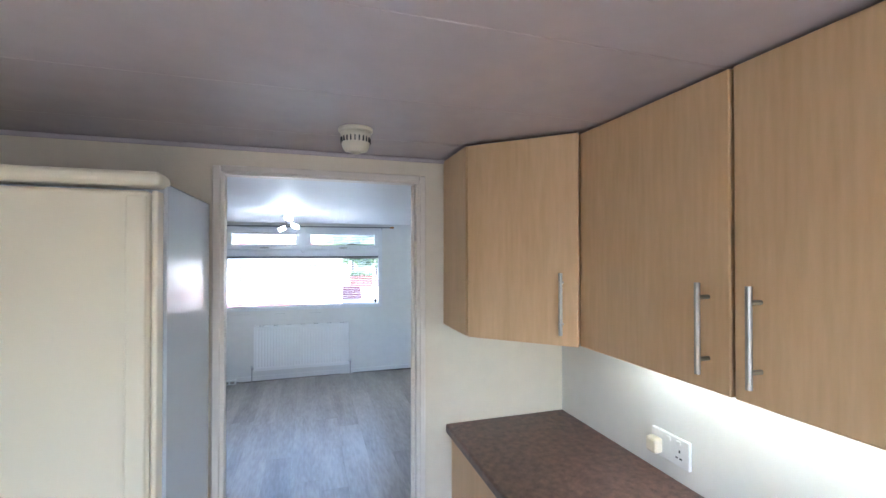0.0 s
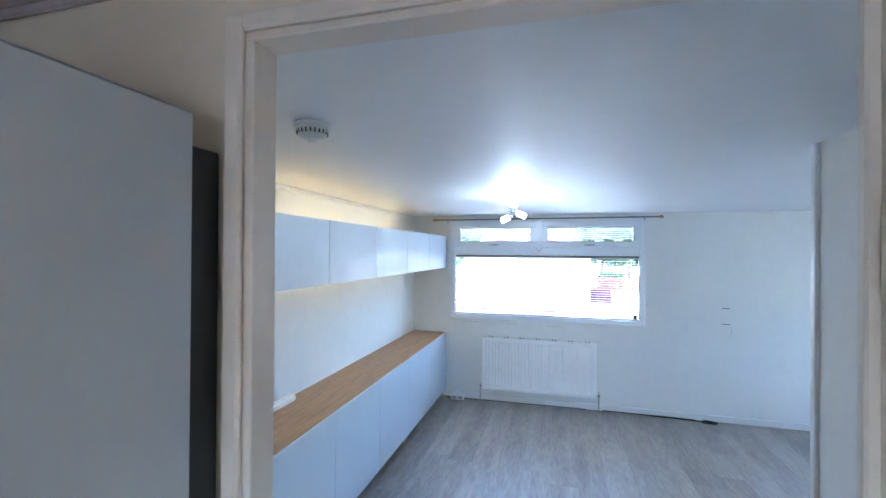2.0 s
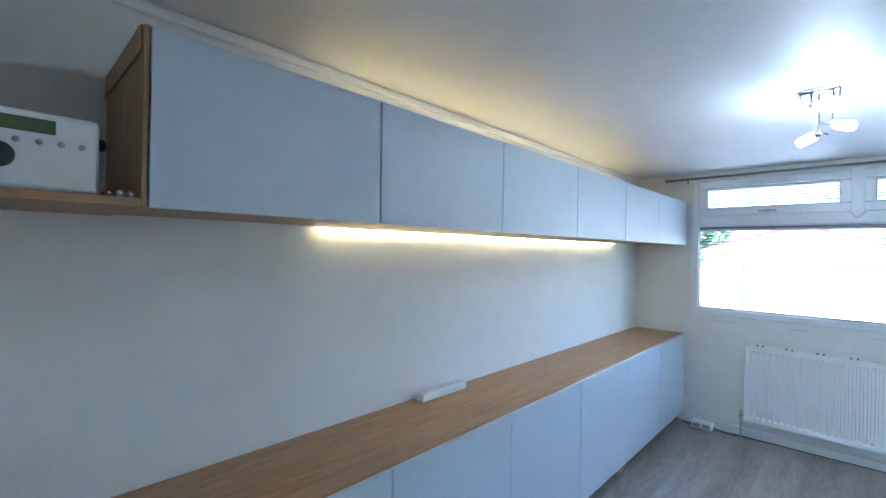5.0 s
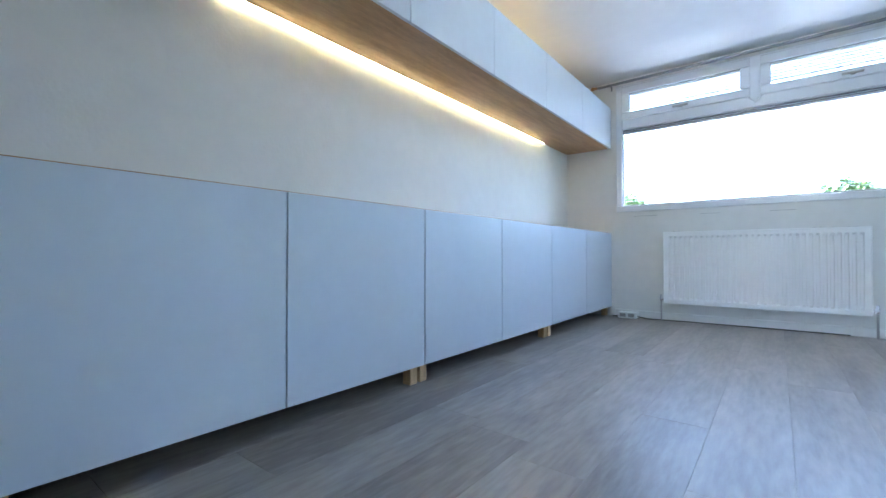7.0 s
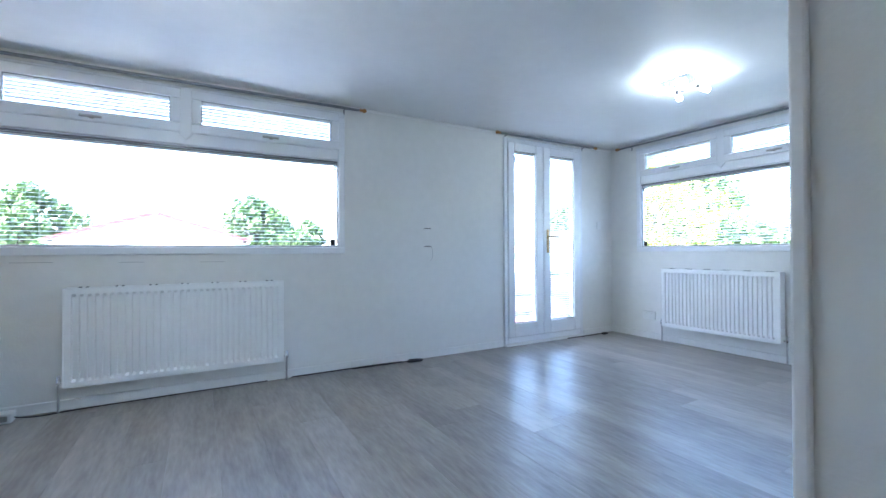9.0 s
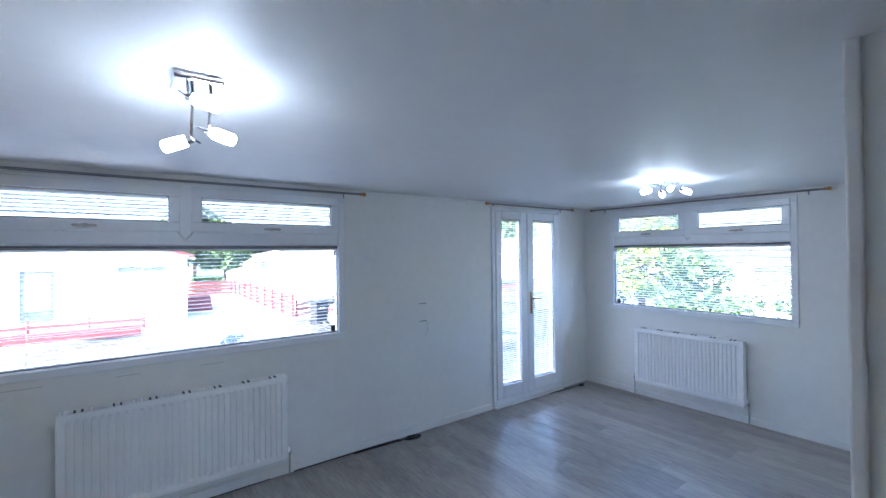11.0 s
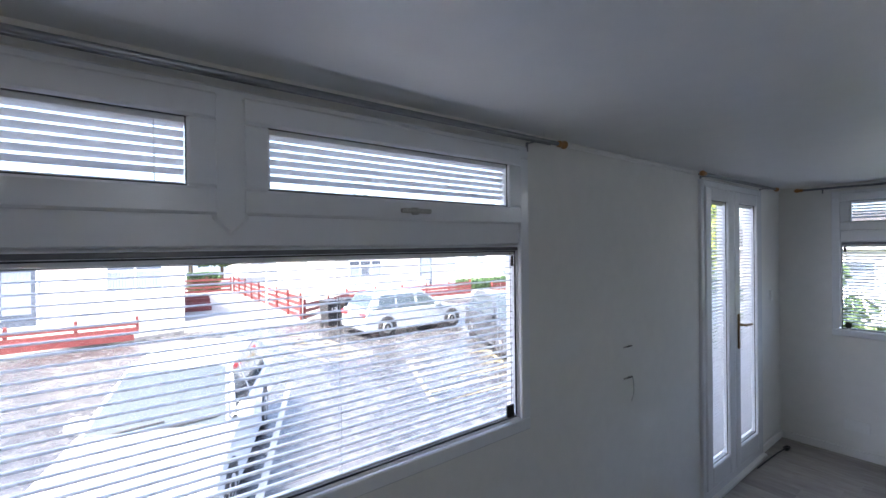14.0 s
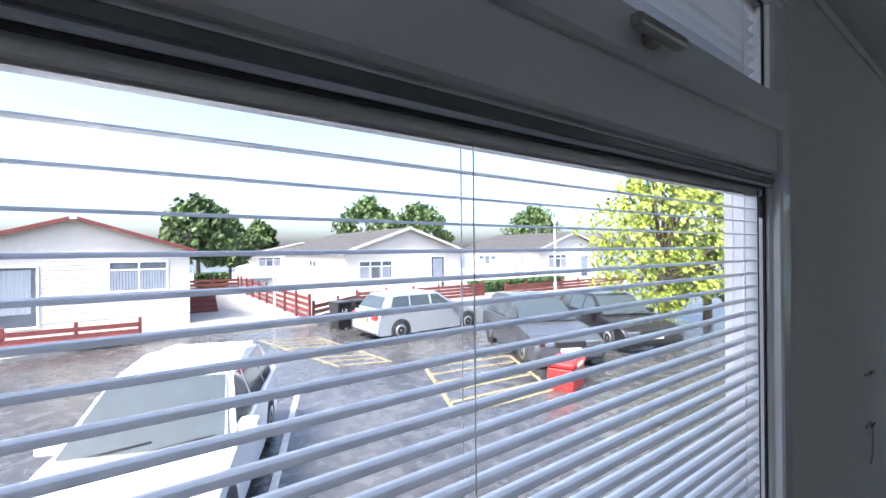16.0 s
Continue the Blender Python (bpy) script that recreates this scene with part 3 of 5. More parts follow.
FX = -1.078          # front plane of the units
Y0 = 1.968
UPY = (1.962, 2.515, 3.105, 3.725, 4.345, 4.96, YN - 0.006)   # seams of the wall units
LOWY = (1.968, 2.578, 3.19, 3.80, 4.418, 5.03, YN - 0.006)  # seams of the base units
LOWZ0, LOWZ1, UPZ0, UPZ1 = 0.078, 0.703, 1.425, 1.772


def carcass(u, m, x0, x1, y0, y1, z0, z1, t=0.016):
    """Five boards of a cabinet box, each a part."""
    for nm, a, b in (("side_panel", (x0, y0, z0), (x1, y0 + t, z1)), ("side_panel", (x0, y1 - t, z0), (x1, y1, z1)), ("bottom_board", (x0, y0 + t, z0), (x1, y1 - t, z0 + t)), ("top_board", (x0, y0 + t, z1 - t), (x1, y1 - t, z1)), ("back_board", (x0, y0 + t, z0 + t), (x0 + 0.006, y1 - t, z1 - t))):
        part(nm, B((a, b)), m, u)


for i in range(6):
    a, b = UPY[i], UPY[i + 1]
    g = 0.0012 if i == 4 else 0.0022
    u = thing("wall_cabinet", (FX - 0.2, (a + b) / 2, UPZ0), "pale grey flat-fronted wall cabinet with oak-effect carcass", "cabinet", "lounge wall cabinets")
    carcass(u, M_OAK, XL, FX - 0.018, a + 0.0005, b - 0.0005, UPZ0 + 0.004, UPZ1 - 0.002)
    part("door", B(((FX - 0.0165, a + g, UPZ0), (FX, b - g, UPZ1)), bevel=0.0012), M_GREYDOOR, u, "handleless pale grey door")
    a, b = LOWY[i], LOWY[i + 1]
    lo = thing("base_cabinet", (FX - 0.2, (a + b) / 2, 0), "pale grey handleless base cabinet raised on pine blocks", "cabinet", "lounge base cabinets")
    carcass(lo, M_OAKV, XL, FX - 0.018, a + 0.0005, b - 0.0005, LOWZ0 + 0.004, LOWZ1 - 0.0125)
    part("door", B(((FX - 0.0165, a + g, LOWZ0), (FX, b - g, LOWZ1 - 0.001)), bevel=0.0012), M_GREYDOOR, lo, "handleless pale grey door")
    for y in ((b - 0.05,) if i % 2 else (a + 0.008,)):
        for x in (FX - 0.075, XL + 0.05):
            part("leg", B(((x, y, 0), (x + 0.042, y + 0.042, LOWZ0 + 0.004)), bevel=0.002), M_PINE, lo, "raw pine block foot")
# open end units beside the partition
oy0, oy1 = YP + TH + 0.012, Y0


def board(u, name, a, b, m):
    part(name, B((a, b), bevel=0.001), m, u)


op = thing("open_shelf", (FX - 0.2, (oy0 + oy1) / 2, UPZ0), "oak-effect open shelf holding a small radio beside the wall cabinets", "shelf")
board(op, "shelf_board", (XL, oy0, UPZ0), (FX - 0.003, oy1 - 0.0165, UPZ0 + 0.016), M_OAK)
board(op, "side_panel", (XL, oy1 - 0.016, UPZ0), (FX - 0.003, oy1 - 0.007, UPZ1), M_OAKV)
board(op, "wall_batten", (XL, oy1 - 0.021, UPZ1 - 0.05), (FX - 0.01, oy1 - 0.0165, UPZ1), M_OAK)
ol = thing("open_base_unit", (FX - 0.2, (oy0 + oy1) / 2, 0), "oak-effect open base unit with one shelf", "shelf")
board(ol, "side_panel", (XL, oy0, 0.06), (FX - 0.003, oy0 + 0.016, LOWZ1 - 0.0125), M_OAKV)
board(ol, "side_panel", (XL, oy1 - 0.0165, 0.06), (FX - 0.003, oy1 - 0.0005, LOWZ1 - 0.0125), M_OAKV)
board(ol, "bottom_board", (XL, oy0 + 0.0165, 0.06), (FX - 0.003, oy1 - 0.017, 0.076), M_OAK)
board(ol, "top_rail", (XL, oy0 + 0.0165, LOWZ1 - 0.032), (FX - 0.003, oy1 - 0.017, LOWZ1 - 0.0125), M_OAK)
board(ol, "shelf", (XL, oy0 + 0.0165, 0.36), (FX - 0.007, oy1 - 0.017, 0.378), M_OAK)
board(ol, "shelf_cleat", (FX - 0.05, oy1 - 0.032, 0.335), (FX - 0.012, oy1 - 0.0168, 0.3595), M_PINE)
for y in (oy0 + 0.01, oy1 - 0.055):
    part("leg", B(((FX - 0.07, y, 0), (FX - 0.028, y + 0.042, 0.06)), bevel=0.002), M_PINE, ol)
solid("storage_case", B(((FX - 0.33, oy0 + 0.03, 0.0765), (FX - 0.06, oy1 - 0.09, 0.33)), bevel=0.006), M_BLACK, "black storage box standing in the open base unit", "box")
solid("metal_strip", T(((FX - 0.03, oy1 - 0.08, 0.08), (FX - 0.025, oy1 - 0.13, 0.33), 0.006)), M_STEEL, "thin bright metal bar leaning in the open unit", "bar")
solid("cabinet_top", B(((XL + 0.001, oy0, LOWZ1 - 0.012), (FX - 0.0175, YN - 0.006, LOWZ1 + 0.004)), bevel=0.0015), M_OAK, "long oak-effect top board over the base cabinets", "worktop")
# led strips under and over the wall units
for z, x, nm, lab in ((UPZ0 - 0.0015, XL + 0.02, "led_strip", "lit warm led strip under the wall cabinets"), (UPZ1 + 0.001, XL + 0.1, "led_strip", "lit warm led strip on top of the wall cabinets")):
    st = thing(nm, (x, 4.0, z), lab, "led strip")
    s = -1 if z < 1.6 else 1
    part("tape", B(((x - 0.005, 2.52, z), (x + 0.005, 5.12, z + s * 0.0015))), M_PLASTIC, st)
    bm = bmesh.new()
    for k in range(150):
        y = 2.53 + k * (2.58 / 150)
        box(bm, (x - 0.003, y, z + s * 0.0015), (x + 0.003, y + 0.006, z + s * 0.004))
    tagged(part("diode", bm, M_LED, st, "row of warm glowing diodes"), kind="stuff")
# radio and batteries
rx, ry0, ry1, rz = FX - 0.03, oy0 + 0.018, oy1 - 0.075, UPZ0 + 0.0165
radio = thing("radio", (rx - 0.05, (ry0 + ry1) / 2, rz), "small white portable radio with green display", "radio")
part("body", B(((rx - 0.09, ry0, rz), (rx, ry1, rz + 0.135)), bevel=0.009, seg=3), M_PLASTIC, radio)
part("display", B(((rx - 0.001, ry0 + 0.045, rz + 0.098), (rx + 0.0015, ry1 - 0.06, rz + 0.122)), bevel=0.001), M_LCD, radio, "dull green display")
part("dial", L([(0.021, 0), (0.021, 0.006), (0.018, 0.009), (0.002, 0.009)], (rx, (ry0 + ry1) / 2, rz + 0.055), 20, (1, 0, 0)), M_BLACK, radio)
part("knob", L([(0.011, 0), (0.011, 0.012), (0.008, 0.014)], (rx - 0.045, ry1, rz + 0.1), 14, (0, 1, 0)), M_BLACK, radio)
part("speaker_grille", L([(0.03, 0), (0.03, 0.002), (0.002, 0.003)], (rx, ry0 + 0.04, rz + 0.05), 20, (1, 0, 0)), M_STEEL, radio)
for k in range(5):
    part("button", L([(0.005, 0), (0.005, 0.003), (0.002, 0.004)], (rx, ry1 - 0.025 - 0.028 * k, rz + 0.083), 10, (1, 0, 0)), M_STEEL, radio)
part("label_plate", B(((rx - 0.001, ry0 + 0.02, rz + 0.008), (rx + 0.001, ry0 + 0.1, rz + 0.018))), M_BLACK, radio)
for k in range(3):
    y = ry1 + 0.014 + 0.017 * k
    bat = thing("battery", (FX - 0.03, y, rz + 0.007), "small cylindrical battery lying on the shelf", "battery", "batteries on the shelf")
    part("can", T(((FX - 0.075, y, rz + 0.0072), (FX - 0.027, y, rz + 0.0072), 0.007)), M_STEEL if k else M_RED, bat)
    part("cap", T(((FX - 0.027, y, rz + 0.0072), (FX - 0.0245, y, rz + 0.0072), 0.0028)), M_CHROME, bat)
# extension lead on the cabinet top
ps = thing("power_strip", (-1.43, 3.15, (LOWZ1 - 0.009) + 0.013), "white four-way extension socket on the cabinet top", "power strip")
part("body", B(((-1.455, 3.01, (LOWZ1 - 0.009) + 0.0132), (-1.40, 3.29, (LOWZ1 - 0.009) + 0.045)), bevel=0.006, seg=2), M_PLASTIC, ps)
for k in range(4):
    y = 3.05 + 0.065 * k
    part("outlet", B(((-1.445, y, (LOWZ1 - 0.009) + 0.0445), (-1.41, y + 0.045, (LOWZ1 - 0.009) + 0.0462))), M_TRIM, ps)
    part("slot", B(((-1.432, y + 0.008, (LOWZ1 - 0.009) + 0.046), (-1.424, y + 0.013, (LOWZ1 - 0.009) + 0.0466)), ((-1.435, y + 0.03, (LOWZ1 - 0.009) + 0.046), (-1.429, y + 0.035, (LOWZ1 - 0.009) + 0.0466)), ((-1.424, y + 0.03, (LOWZ1 - 0.009) + 0.046), (-1.418, y + 0.035, (LOWZ1 - 0.009) + 0.0466))), M_SEAL, ps)
# floor socket box by the cabinet end
fx = thing("socket_box", (-0.93, YN - 0.06, 0), "white surface socket box lying on the floor by the wall", "socket")
part("body", B(((-1.0, YN - 0.11, 0.0), (-0.86, YN - 0.03, 0.05)), bevel=0.006, seg=2), M_PLASTIC, fx)
for k in range(2):
    part("outlet", B(((-0.985 + 0.065 * k, YN - 0.112, 0.012), (-0.94 + 0.065 * k, YN - 0.1095, 0.04))), M_STEEL, fx)
curve_part("cable", [(-1.06, YN - 0.05, 0.006), (-1.02, YN - 0.08, 0.006), (-0.99, YN - 0.06, 0.02)], 0.004, M_BLACK, fx)
curve_part("cable", [(-0.87, YN - 0.06, 0.02), (-0.8, YN - 0.09, 0.005), (-0.6, YN - 0.03, 0.005), (0.4, YN - 0.022, 0.005)], 0.003, M_SEAL, fx)


def coil(x, y, label, n=3, r=0.05):
    pts = []
    for k in range(n * 10):
        a = k * 2 * math.pi / 10
        pts.append((x + r * (1 + 0.2 * math.sin(k * 1.7)) * math.cos(a), y + 0.55 * r * (1 + 0.25 * math.cos(k * 1.3)) * math.sin(a), 0.006 + 0.004 * (k / 10)))
    pts += [(x - 0.15, y + 0.03, 0.006), (x - 0.5, y + 0.04, 0.006)]
    return curve_part("cable_coil", pts, 0.0048, M_BLACK, None, label, "cable")


coil(1.5, YN - 0.075, "short black cable coiled on the floor by the wall", 3, 0.062)
coil(3.72, YN - 0.1, "small black cable end coiled in the corner", 4, 0.03)
# far wall fittings
curve_part("floor_cable", [(0.56, YN - 0.02, 0.007), (0.9, YN - 0.019, 0.006), (1.2, YN - 0.02, 0.007), (1.4, YN - 0.03, 0.006)], 0.004, M_SEAL, None, "thin dark cable along the foot of the baseboard", "cable")
for x0_, x1_, z_ in ((-0.42, -0.3, 0.83), (-0.9, -0.72, 0.835), (0.0, 0.14, 0.826)):
    solid("wall_scratch", B(((x0_, YN - 0.0012, z_), (x1_, YN + 0.002, z_ + 0.003))), M_COPPER, "thin grey scratch in the paint under the window", "scratch", "structure")
for z in (1.08, 0.93):
    hk = thing("wall_bracket", (1.65, YN, z), "thin grey wire clip fixed to the wall", "bracket", "wall clips")
    part("plate", B(((1.62, YN - 0.006, z - 0.004), (1.69, YN, z + 0.003)), bevel=0.001), M_STEEL, hk)
    part("wire", T(((1.66, YN - 0.012, z + 0.002), (1.66, YN - 0.001, z + 0.002), 0.002), ((1.63, YN - 0.012, z + 0.002), (1.68, YN - 0.012, z + 0.002), 0.002), seg=6), M_SEAL, hk)
curve_part("wall_wire", [(1.69, YN - 0.003, 0.932), (1.705, YN - 0.004, 0.91), (1.705, YN - 0.004, 0.83), (1.68, YN - 0.003, 0.81)], 0.0018, M_COPPER, None, "short loose grey wire on the wall", "wire")


def plate(name, a, b, label, facing):
    """A square accessory plate with rocker or outlets."""
    c = (Vector(a) + Vector(b)) / 2
    p = thing(name, c, label, "socket" if "socket" in name else "switch")
    part("faceplate", B((a, b), bevel=0.003, seg=2), M_PLASTIC, p)
    return p


p = plate("light_switch", (3.72, YN - 0.009, 1.12), (3.78, YN, 1.2), "white light switch beside the french doors", "y")
part("rocker", B(((3.742, YN - 0.013, 1.145), (3.758, YN - 0.009, 1.175)), bevel=0.002), M_TRIM, p)
p = plate("wall_socket", (XR - 0.01, 5.13, 0.19), (XR, 5.27, 0.27), "white double wall socket low on the wall", "x")
for k in range(2):
    part("rocker", B(((XR - 0.014, 5.16 + 0.06 * k, 0.245), (XR - 0.01, 5.175 + 0.06 * k, 0.26))), M_TRIM, p)


def smoke_alarm(x, y, z, tall, label, m):
    """Round ceiling alarm with a ring of vent slots."""
    s = thing("smoke_alarm", (x, y, z), label, "smoke alarm")
    part("base", L([(0.052, -0.012), (0.055, -0.008), (0.055, 0.0)], (x, y, z), 32), m, s)
    part("body", L([(0.012, -tall), (0.036, -tall + 0.004), (0.043, -tall + 0.016), (0.046, -0.03), (0.05, -0.0125)], (x, y, z), 32), m, s)
    for k in range(22):
        a = 2 * math.pi * k / 22
        c = Vector((x + 0.0455 * math.cos(a), y + 0.0455 * math.sin(a), z - tall * 0.5))
        bm = bmesh.new()
        box(bm, (-0.0025, -0.0018, -0.008), (0.0025, 0.0018, 0.008))
        bmesh.ops.transform(bm, matrix=Matrix.Translation(c) @ Matrix.Rotation(a, 4, "Z"), verts=bm.verts)
        part("vent_slot", bm, M_SEAL, s)
    part("test_button", L([(0.004, -0.007), (0.014, -0.004), (0.015, 0.0)], (x, y, z - tall), 18), m, s)
    return s


smoke_alarm(-0.63, 2.22, CZ, 0.05, "white round smoke alarm on the lounge ceiling", M_PLASTIC)
smoke_alarm(0.14, 1.2, CZ + 0.012, 0.075, "ivory round heat alarm on the kitchen ceiling", M_OLDPLASTIC)


def spot(parent, top, joint, tip):
    """One arm with knuckle and lit frosted glass shade."""
    top, joint, tip = Vector(top), Vector(joint), Vector(tip)
    d = (tip - joint).normalized()
    part("arm", T((top, joint, 0.0045)), M_CHROME, parent)
    part("knuckle", L([(0.008, -0.01), (0.0115, -0.005), (0.0115, 0.006), (0.014, 0.011)], joint, 16, d), M_CHROME, parent)
    side = d.cross(Vector((0, 0, 1))).normalized()
    part("thumb_screw", T((joint - d * 0.005, joint - d * 0.005 + side * 0.045, 0.003), seg=8), M_SEAL, parent)
    sh = part("shade", L([(0.012, 0.0), (0.0165, 0.004), (0.018, 0.012), (0.018, 0.066), (0.0155, 0.069), (0.0125, 0.064)], joint + d * 0.012, 20, d), M_SHADE, parent, "glowing frosted glass cylinder shade")
    return sh


l1 = thing("ceiling_light", (-0.205, 3.99, CZ), "chrome three-arm ceiling spotlight with lit glass shades", "ceiling light")
part("ceiling_plate", B(((-0.268, 3.925, CZ - 0.02), (-0.142, 4.055, CZ)), bevel=0.009, seg=3), M_CHROME, l1)
spot(l1, (-0.21, 4.04, CZ - 0.02), (-0.21, 4.085, CZ - 0.145), (-0.259, 4.115, CZ - 0.162))
spot(l1, (-0.165, 4.02, CZ - 0.02), (-0.167, 4.06, CZ - 0.12), (-0.122, 4.023, CZ - 0.142))
spot(l1, (-0.23, 3.97, CZ - 0.02), (-0.225, 3.975, CZ - 0.055), (-0.175, 3.945, CZ - 0.075))
l2 = thing("ceiling_light", (2.7, 4.1, CZ), "square chrome four-spot ceiling light with lit glass shades", "ceiling light")
part("ceiling_plate", B(((2.61, 4.01, CZ - 0.022), (2.79, 4.19, CZ)), bevel=0.004, seg=2), M_CHROME, l2)
for sx, sy in ((-1, -1), (1, -1), (-1, 1), (1, 1)):
    jx, jy = 2.7 + sx * 0.07, 4.1 + sy * 0.07
    spot(l2, (jx, jy, CZ - 0.02), (jx, jy, CZ - 0.06), (jx + sx * 0.09, jy + sy * 0.03, CZ - 0.085))

# ---- kitchen ----
KB, KT = 1.306, 2.006
CF = 0.845


def bar_handle(parent, p, q, out):
    p, q, o = Vector(p), Vector(q), Vector(out)
    h = part("handle", T((p + o * 0.032, q + o * 0.032, 0.0062)), M_STEEL, parent, "brushed steel bar handle")
    for f in (0.16, 0.84):
        c = p.lerp(q, f)
        part("standoff", T((c, c + o * 0.03, 0.0048)), M_STEEL, h)


cc = thing("corner_wall_cabinet", (0.85, 1.3, KB), "beech-effect diagonal corner wall cabinet with bar handle", "cabinet")
bm = bmesh.new()
outline = [(0.567, YP - 0.002), (0.567, 1.285), (CF + 0.012, 1.012), (KX1, 1.012), (KX1, YP - 0.002)]
lo_, hi_ = [bm.verts.new((x, y, KB + 0.004)) for x, y in outline], [bm.verts.new((x, y, KT)) for x, y in outline]
bm.faces.new(lo_)
bm.faces.new(hi_[::-1])
for i in range(5):
    bm.faces.new((lo_[i], hi_[i], hi_[(i + 1) % 5], lo_[(i + 1) % 5]))
part("body", bm, M_BEECH, cc)
part("end_panel", B(((0.548, 1.276, KB), (0.566, YP - 0.002, KT)), bevel=0.002), M_BEECH, cc)
e0, e1 = Vector((0.556, 1.272, 0)), Vector((CF - 0.004, 0.992, 0))
dirv = (e1 - e0).normalized()
outv = Vector((dirv.y, -dirv.x, 0))
bm = B(((0.006, -0.018, KB), ((e1 - e0).length - 0.004, 0.0, KT - 0.004)), bevel=0.004, seg=2)
bmesh.ops.transform(bm, matrix=Matrix.Translation(e0) @ Matrix.Rotation(math.atan2(dirv.y, dirv.x), 4, "Z"), verts=bm.verts)
dr = part("door", bm, M_BEECH, cc)
hp = e0 + dirv * ((e1 - e0).length - 0.055) + outv * 0.018
bar_handle(dr, hp + Vector((0, 0, KB + 0.04)), hp + Vector((0, 0, KB + 0.24)), outv)
for y1, y0, hy in ((1.004, 0.476, 0.53), (0.472, -0.056, 0.415), (-0.06, -0.6, -0.1)):
    wc = thing("wall_cabinet", (1.0, (y0 + y1) / 2, KB), "beech-effect kitchen wall cabinet with steel bar handle", "cabinet", "kitchen wall cabinets")
    carcass(wc, M_BEECH, CF + 0.018, KX1, y0, y1, KB + 0.004, KT)
    d = part("door", B(((CF - 0.002, y0 + 0.002, KB), (CF + 0.016, y1 - 0.002, KT - 0.004)), bevel=0.004, seg=2), M_BEECH, wc)
    bar_handle(d, (CF - 0.002, hy, KB + 0.04), (CF - 0.002, hy, KB + 0.24), (-1, 0, 0))
solid("led_tube", T(((KX1 - 0.14, 0.0, KB - 0.004), (KX1 - 0.14, 1.05, KB - 0.004), 0.007)), M_KLED, "thin lit tube light under the kitchen cabinets", "light")
bc = thing("base_cabinet", (0.85, 0.9, 0), "beech-effect kitchen base cabinet under the worktop", "cabinet", "kitchen base cabinets")
part("body", B(((0.605, -0.6, 0.12), (KX1, YP - 0.002, 0.84))), M_BEECH, bc)
part("plinth", B(((0.65, -0.6, 0.0), (KX1, YP - 0.002, 0.12))), M_BEECH, bc)
for k in range(4):
    part("door", B(((0.586, -0.6 + 0.54 * k + 0.002, 0.13), (0.604, -0.6 + 0.54 * (k + 1) - 0.002, 0.832)), bevel=0.004, seg=2), M_BEECH, bc)
wt = bmesh.new()
box(wt, (0.557, -0.6, 0.841), (KX1, YP - 0.001, 0.88), 0.009, 3)
solid("kitchen_worktop", wt, M_WORKTOP, "dark brown speckled laminate worktop with rounded edge", "worktop")
sk = thing("wall_socket", (KX1, 0.95, 0.98), "white double wall socket with a plug above the worktop", "socket")
part("faceplate", B(((KX1 - 0.012, 0.84, 0.93), (KX1, 0.99, 1.02)), bevel=0.003, seg=2), M_PLASTIC, sk)
pl = part("plug", B(((KX1 - 0.045, 0.94, 0.945), (KX1 - 0.012, 0.985, 0.995)), bevel=0.008, seg=2), M_OLDPLASTIC, sk, "ivory plug")
for k in range(2):
    part("rocker", B(((KX1 - 0.016, 0.87 + 0.04 * k, 1.0), (KX1 - 0.012, 0.885 + 0.04 * k, 1.012))), M_TRIM, sk)
part("slot", B(((KX1 - 0.0128, 0.873, 0.975), (KX1 - 0.0118, 0.878, 0.984)), ((KX1 - 0.0128, 0.866, 0.955), (KX1 - 0.0118, 0.875, 0.96)), ((KX1 - 0.0128, 0.882, 0.955), (KX1 - 0.0118, 0.891, 0.96))), M_SEAL, sk)

FR0, FR1, FRY = -0.95, -0.34, 1.02
ff = thing("fridge_freezer", (-0.65, 1.28, 0), "tall cream fridge freezer with pale grey sides", "fridge")
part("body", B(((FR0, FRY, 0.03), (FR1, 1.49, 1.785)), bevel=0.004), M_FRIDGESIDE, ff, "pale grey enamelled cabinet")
part("top_cap", B(((FR0, FRY - 0.055, 1.768), (FR1 + 0.002, FRY + 0.035, 1.806)), bevel=0.018, seg=4), M_FRIDGE, ff)
fdoor = part("door", B(((FR0, FRY - 0.06, 0.72), (FR1 - 0.02, FRY - 0.004, 1.758)), bevel=0.012, seg=3), M_FRIDGE, ff)
part("door", B(((FR0, FRY - 0.06, 0.08), (FR1 - 0.02, FRY - 0.004, 0.712)), bevel=0.012, seg=3), M_FRIDGE, ff)
part("handle_strip", B(((FR1 - 0.066, FRY - 0.068, 0.74), (FR1 - 0.024, FRY - 0.058, 1.745)), bevel=0.005, seg=3), M_FRIDGE, fdoor, "moulded cream door edge grip")
part("edge_trim", B(((FR1 - 0.019, FRY - 0.05, 0.08), (FR1 - 0.006, FRY - 0.002, 1.76)), bevel=0.005, seg=2), M_FRIDGE, ff)
# black slab added behind the cabinet; it deepens the shaded gap to the wall
part("back_grille", B(((FR0 + 0.02, 1.4905, 0.1), (FR1 - 0.012, 1.546, 1.745)), bevel=0.003), M_BLACK, ff, "black panel added to darken the gap behind the fridge")
part("gasket", B(((FR0 + 0.01, FRY - 0.004, 0.09), (FR1 - 0.02, FRY, 1.755))), M_SEAL, ff)
part("indicator_lamp", L([(0.011, 0), (0.011, 0.003), (0.006, 0.004)], (FR0 + 0.2, FRY - 0.055, 1.79), 16, (0, -1, 0)), M_RED, ff, "dark red indicator lens")
part("badge", B(((FR0 + 0.2, FRY - 0.062, 1.42), (FR0 + 0.27, FRY - 0.06, 1.432))), M_STEEL, fdoor)
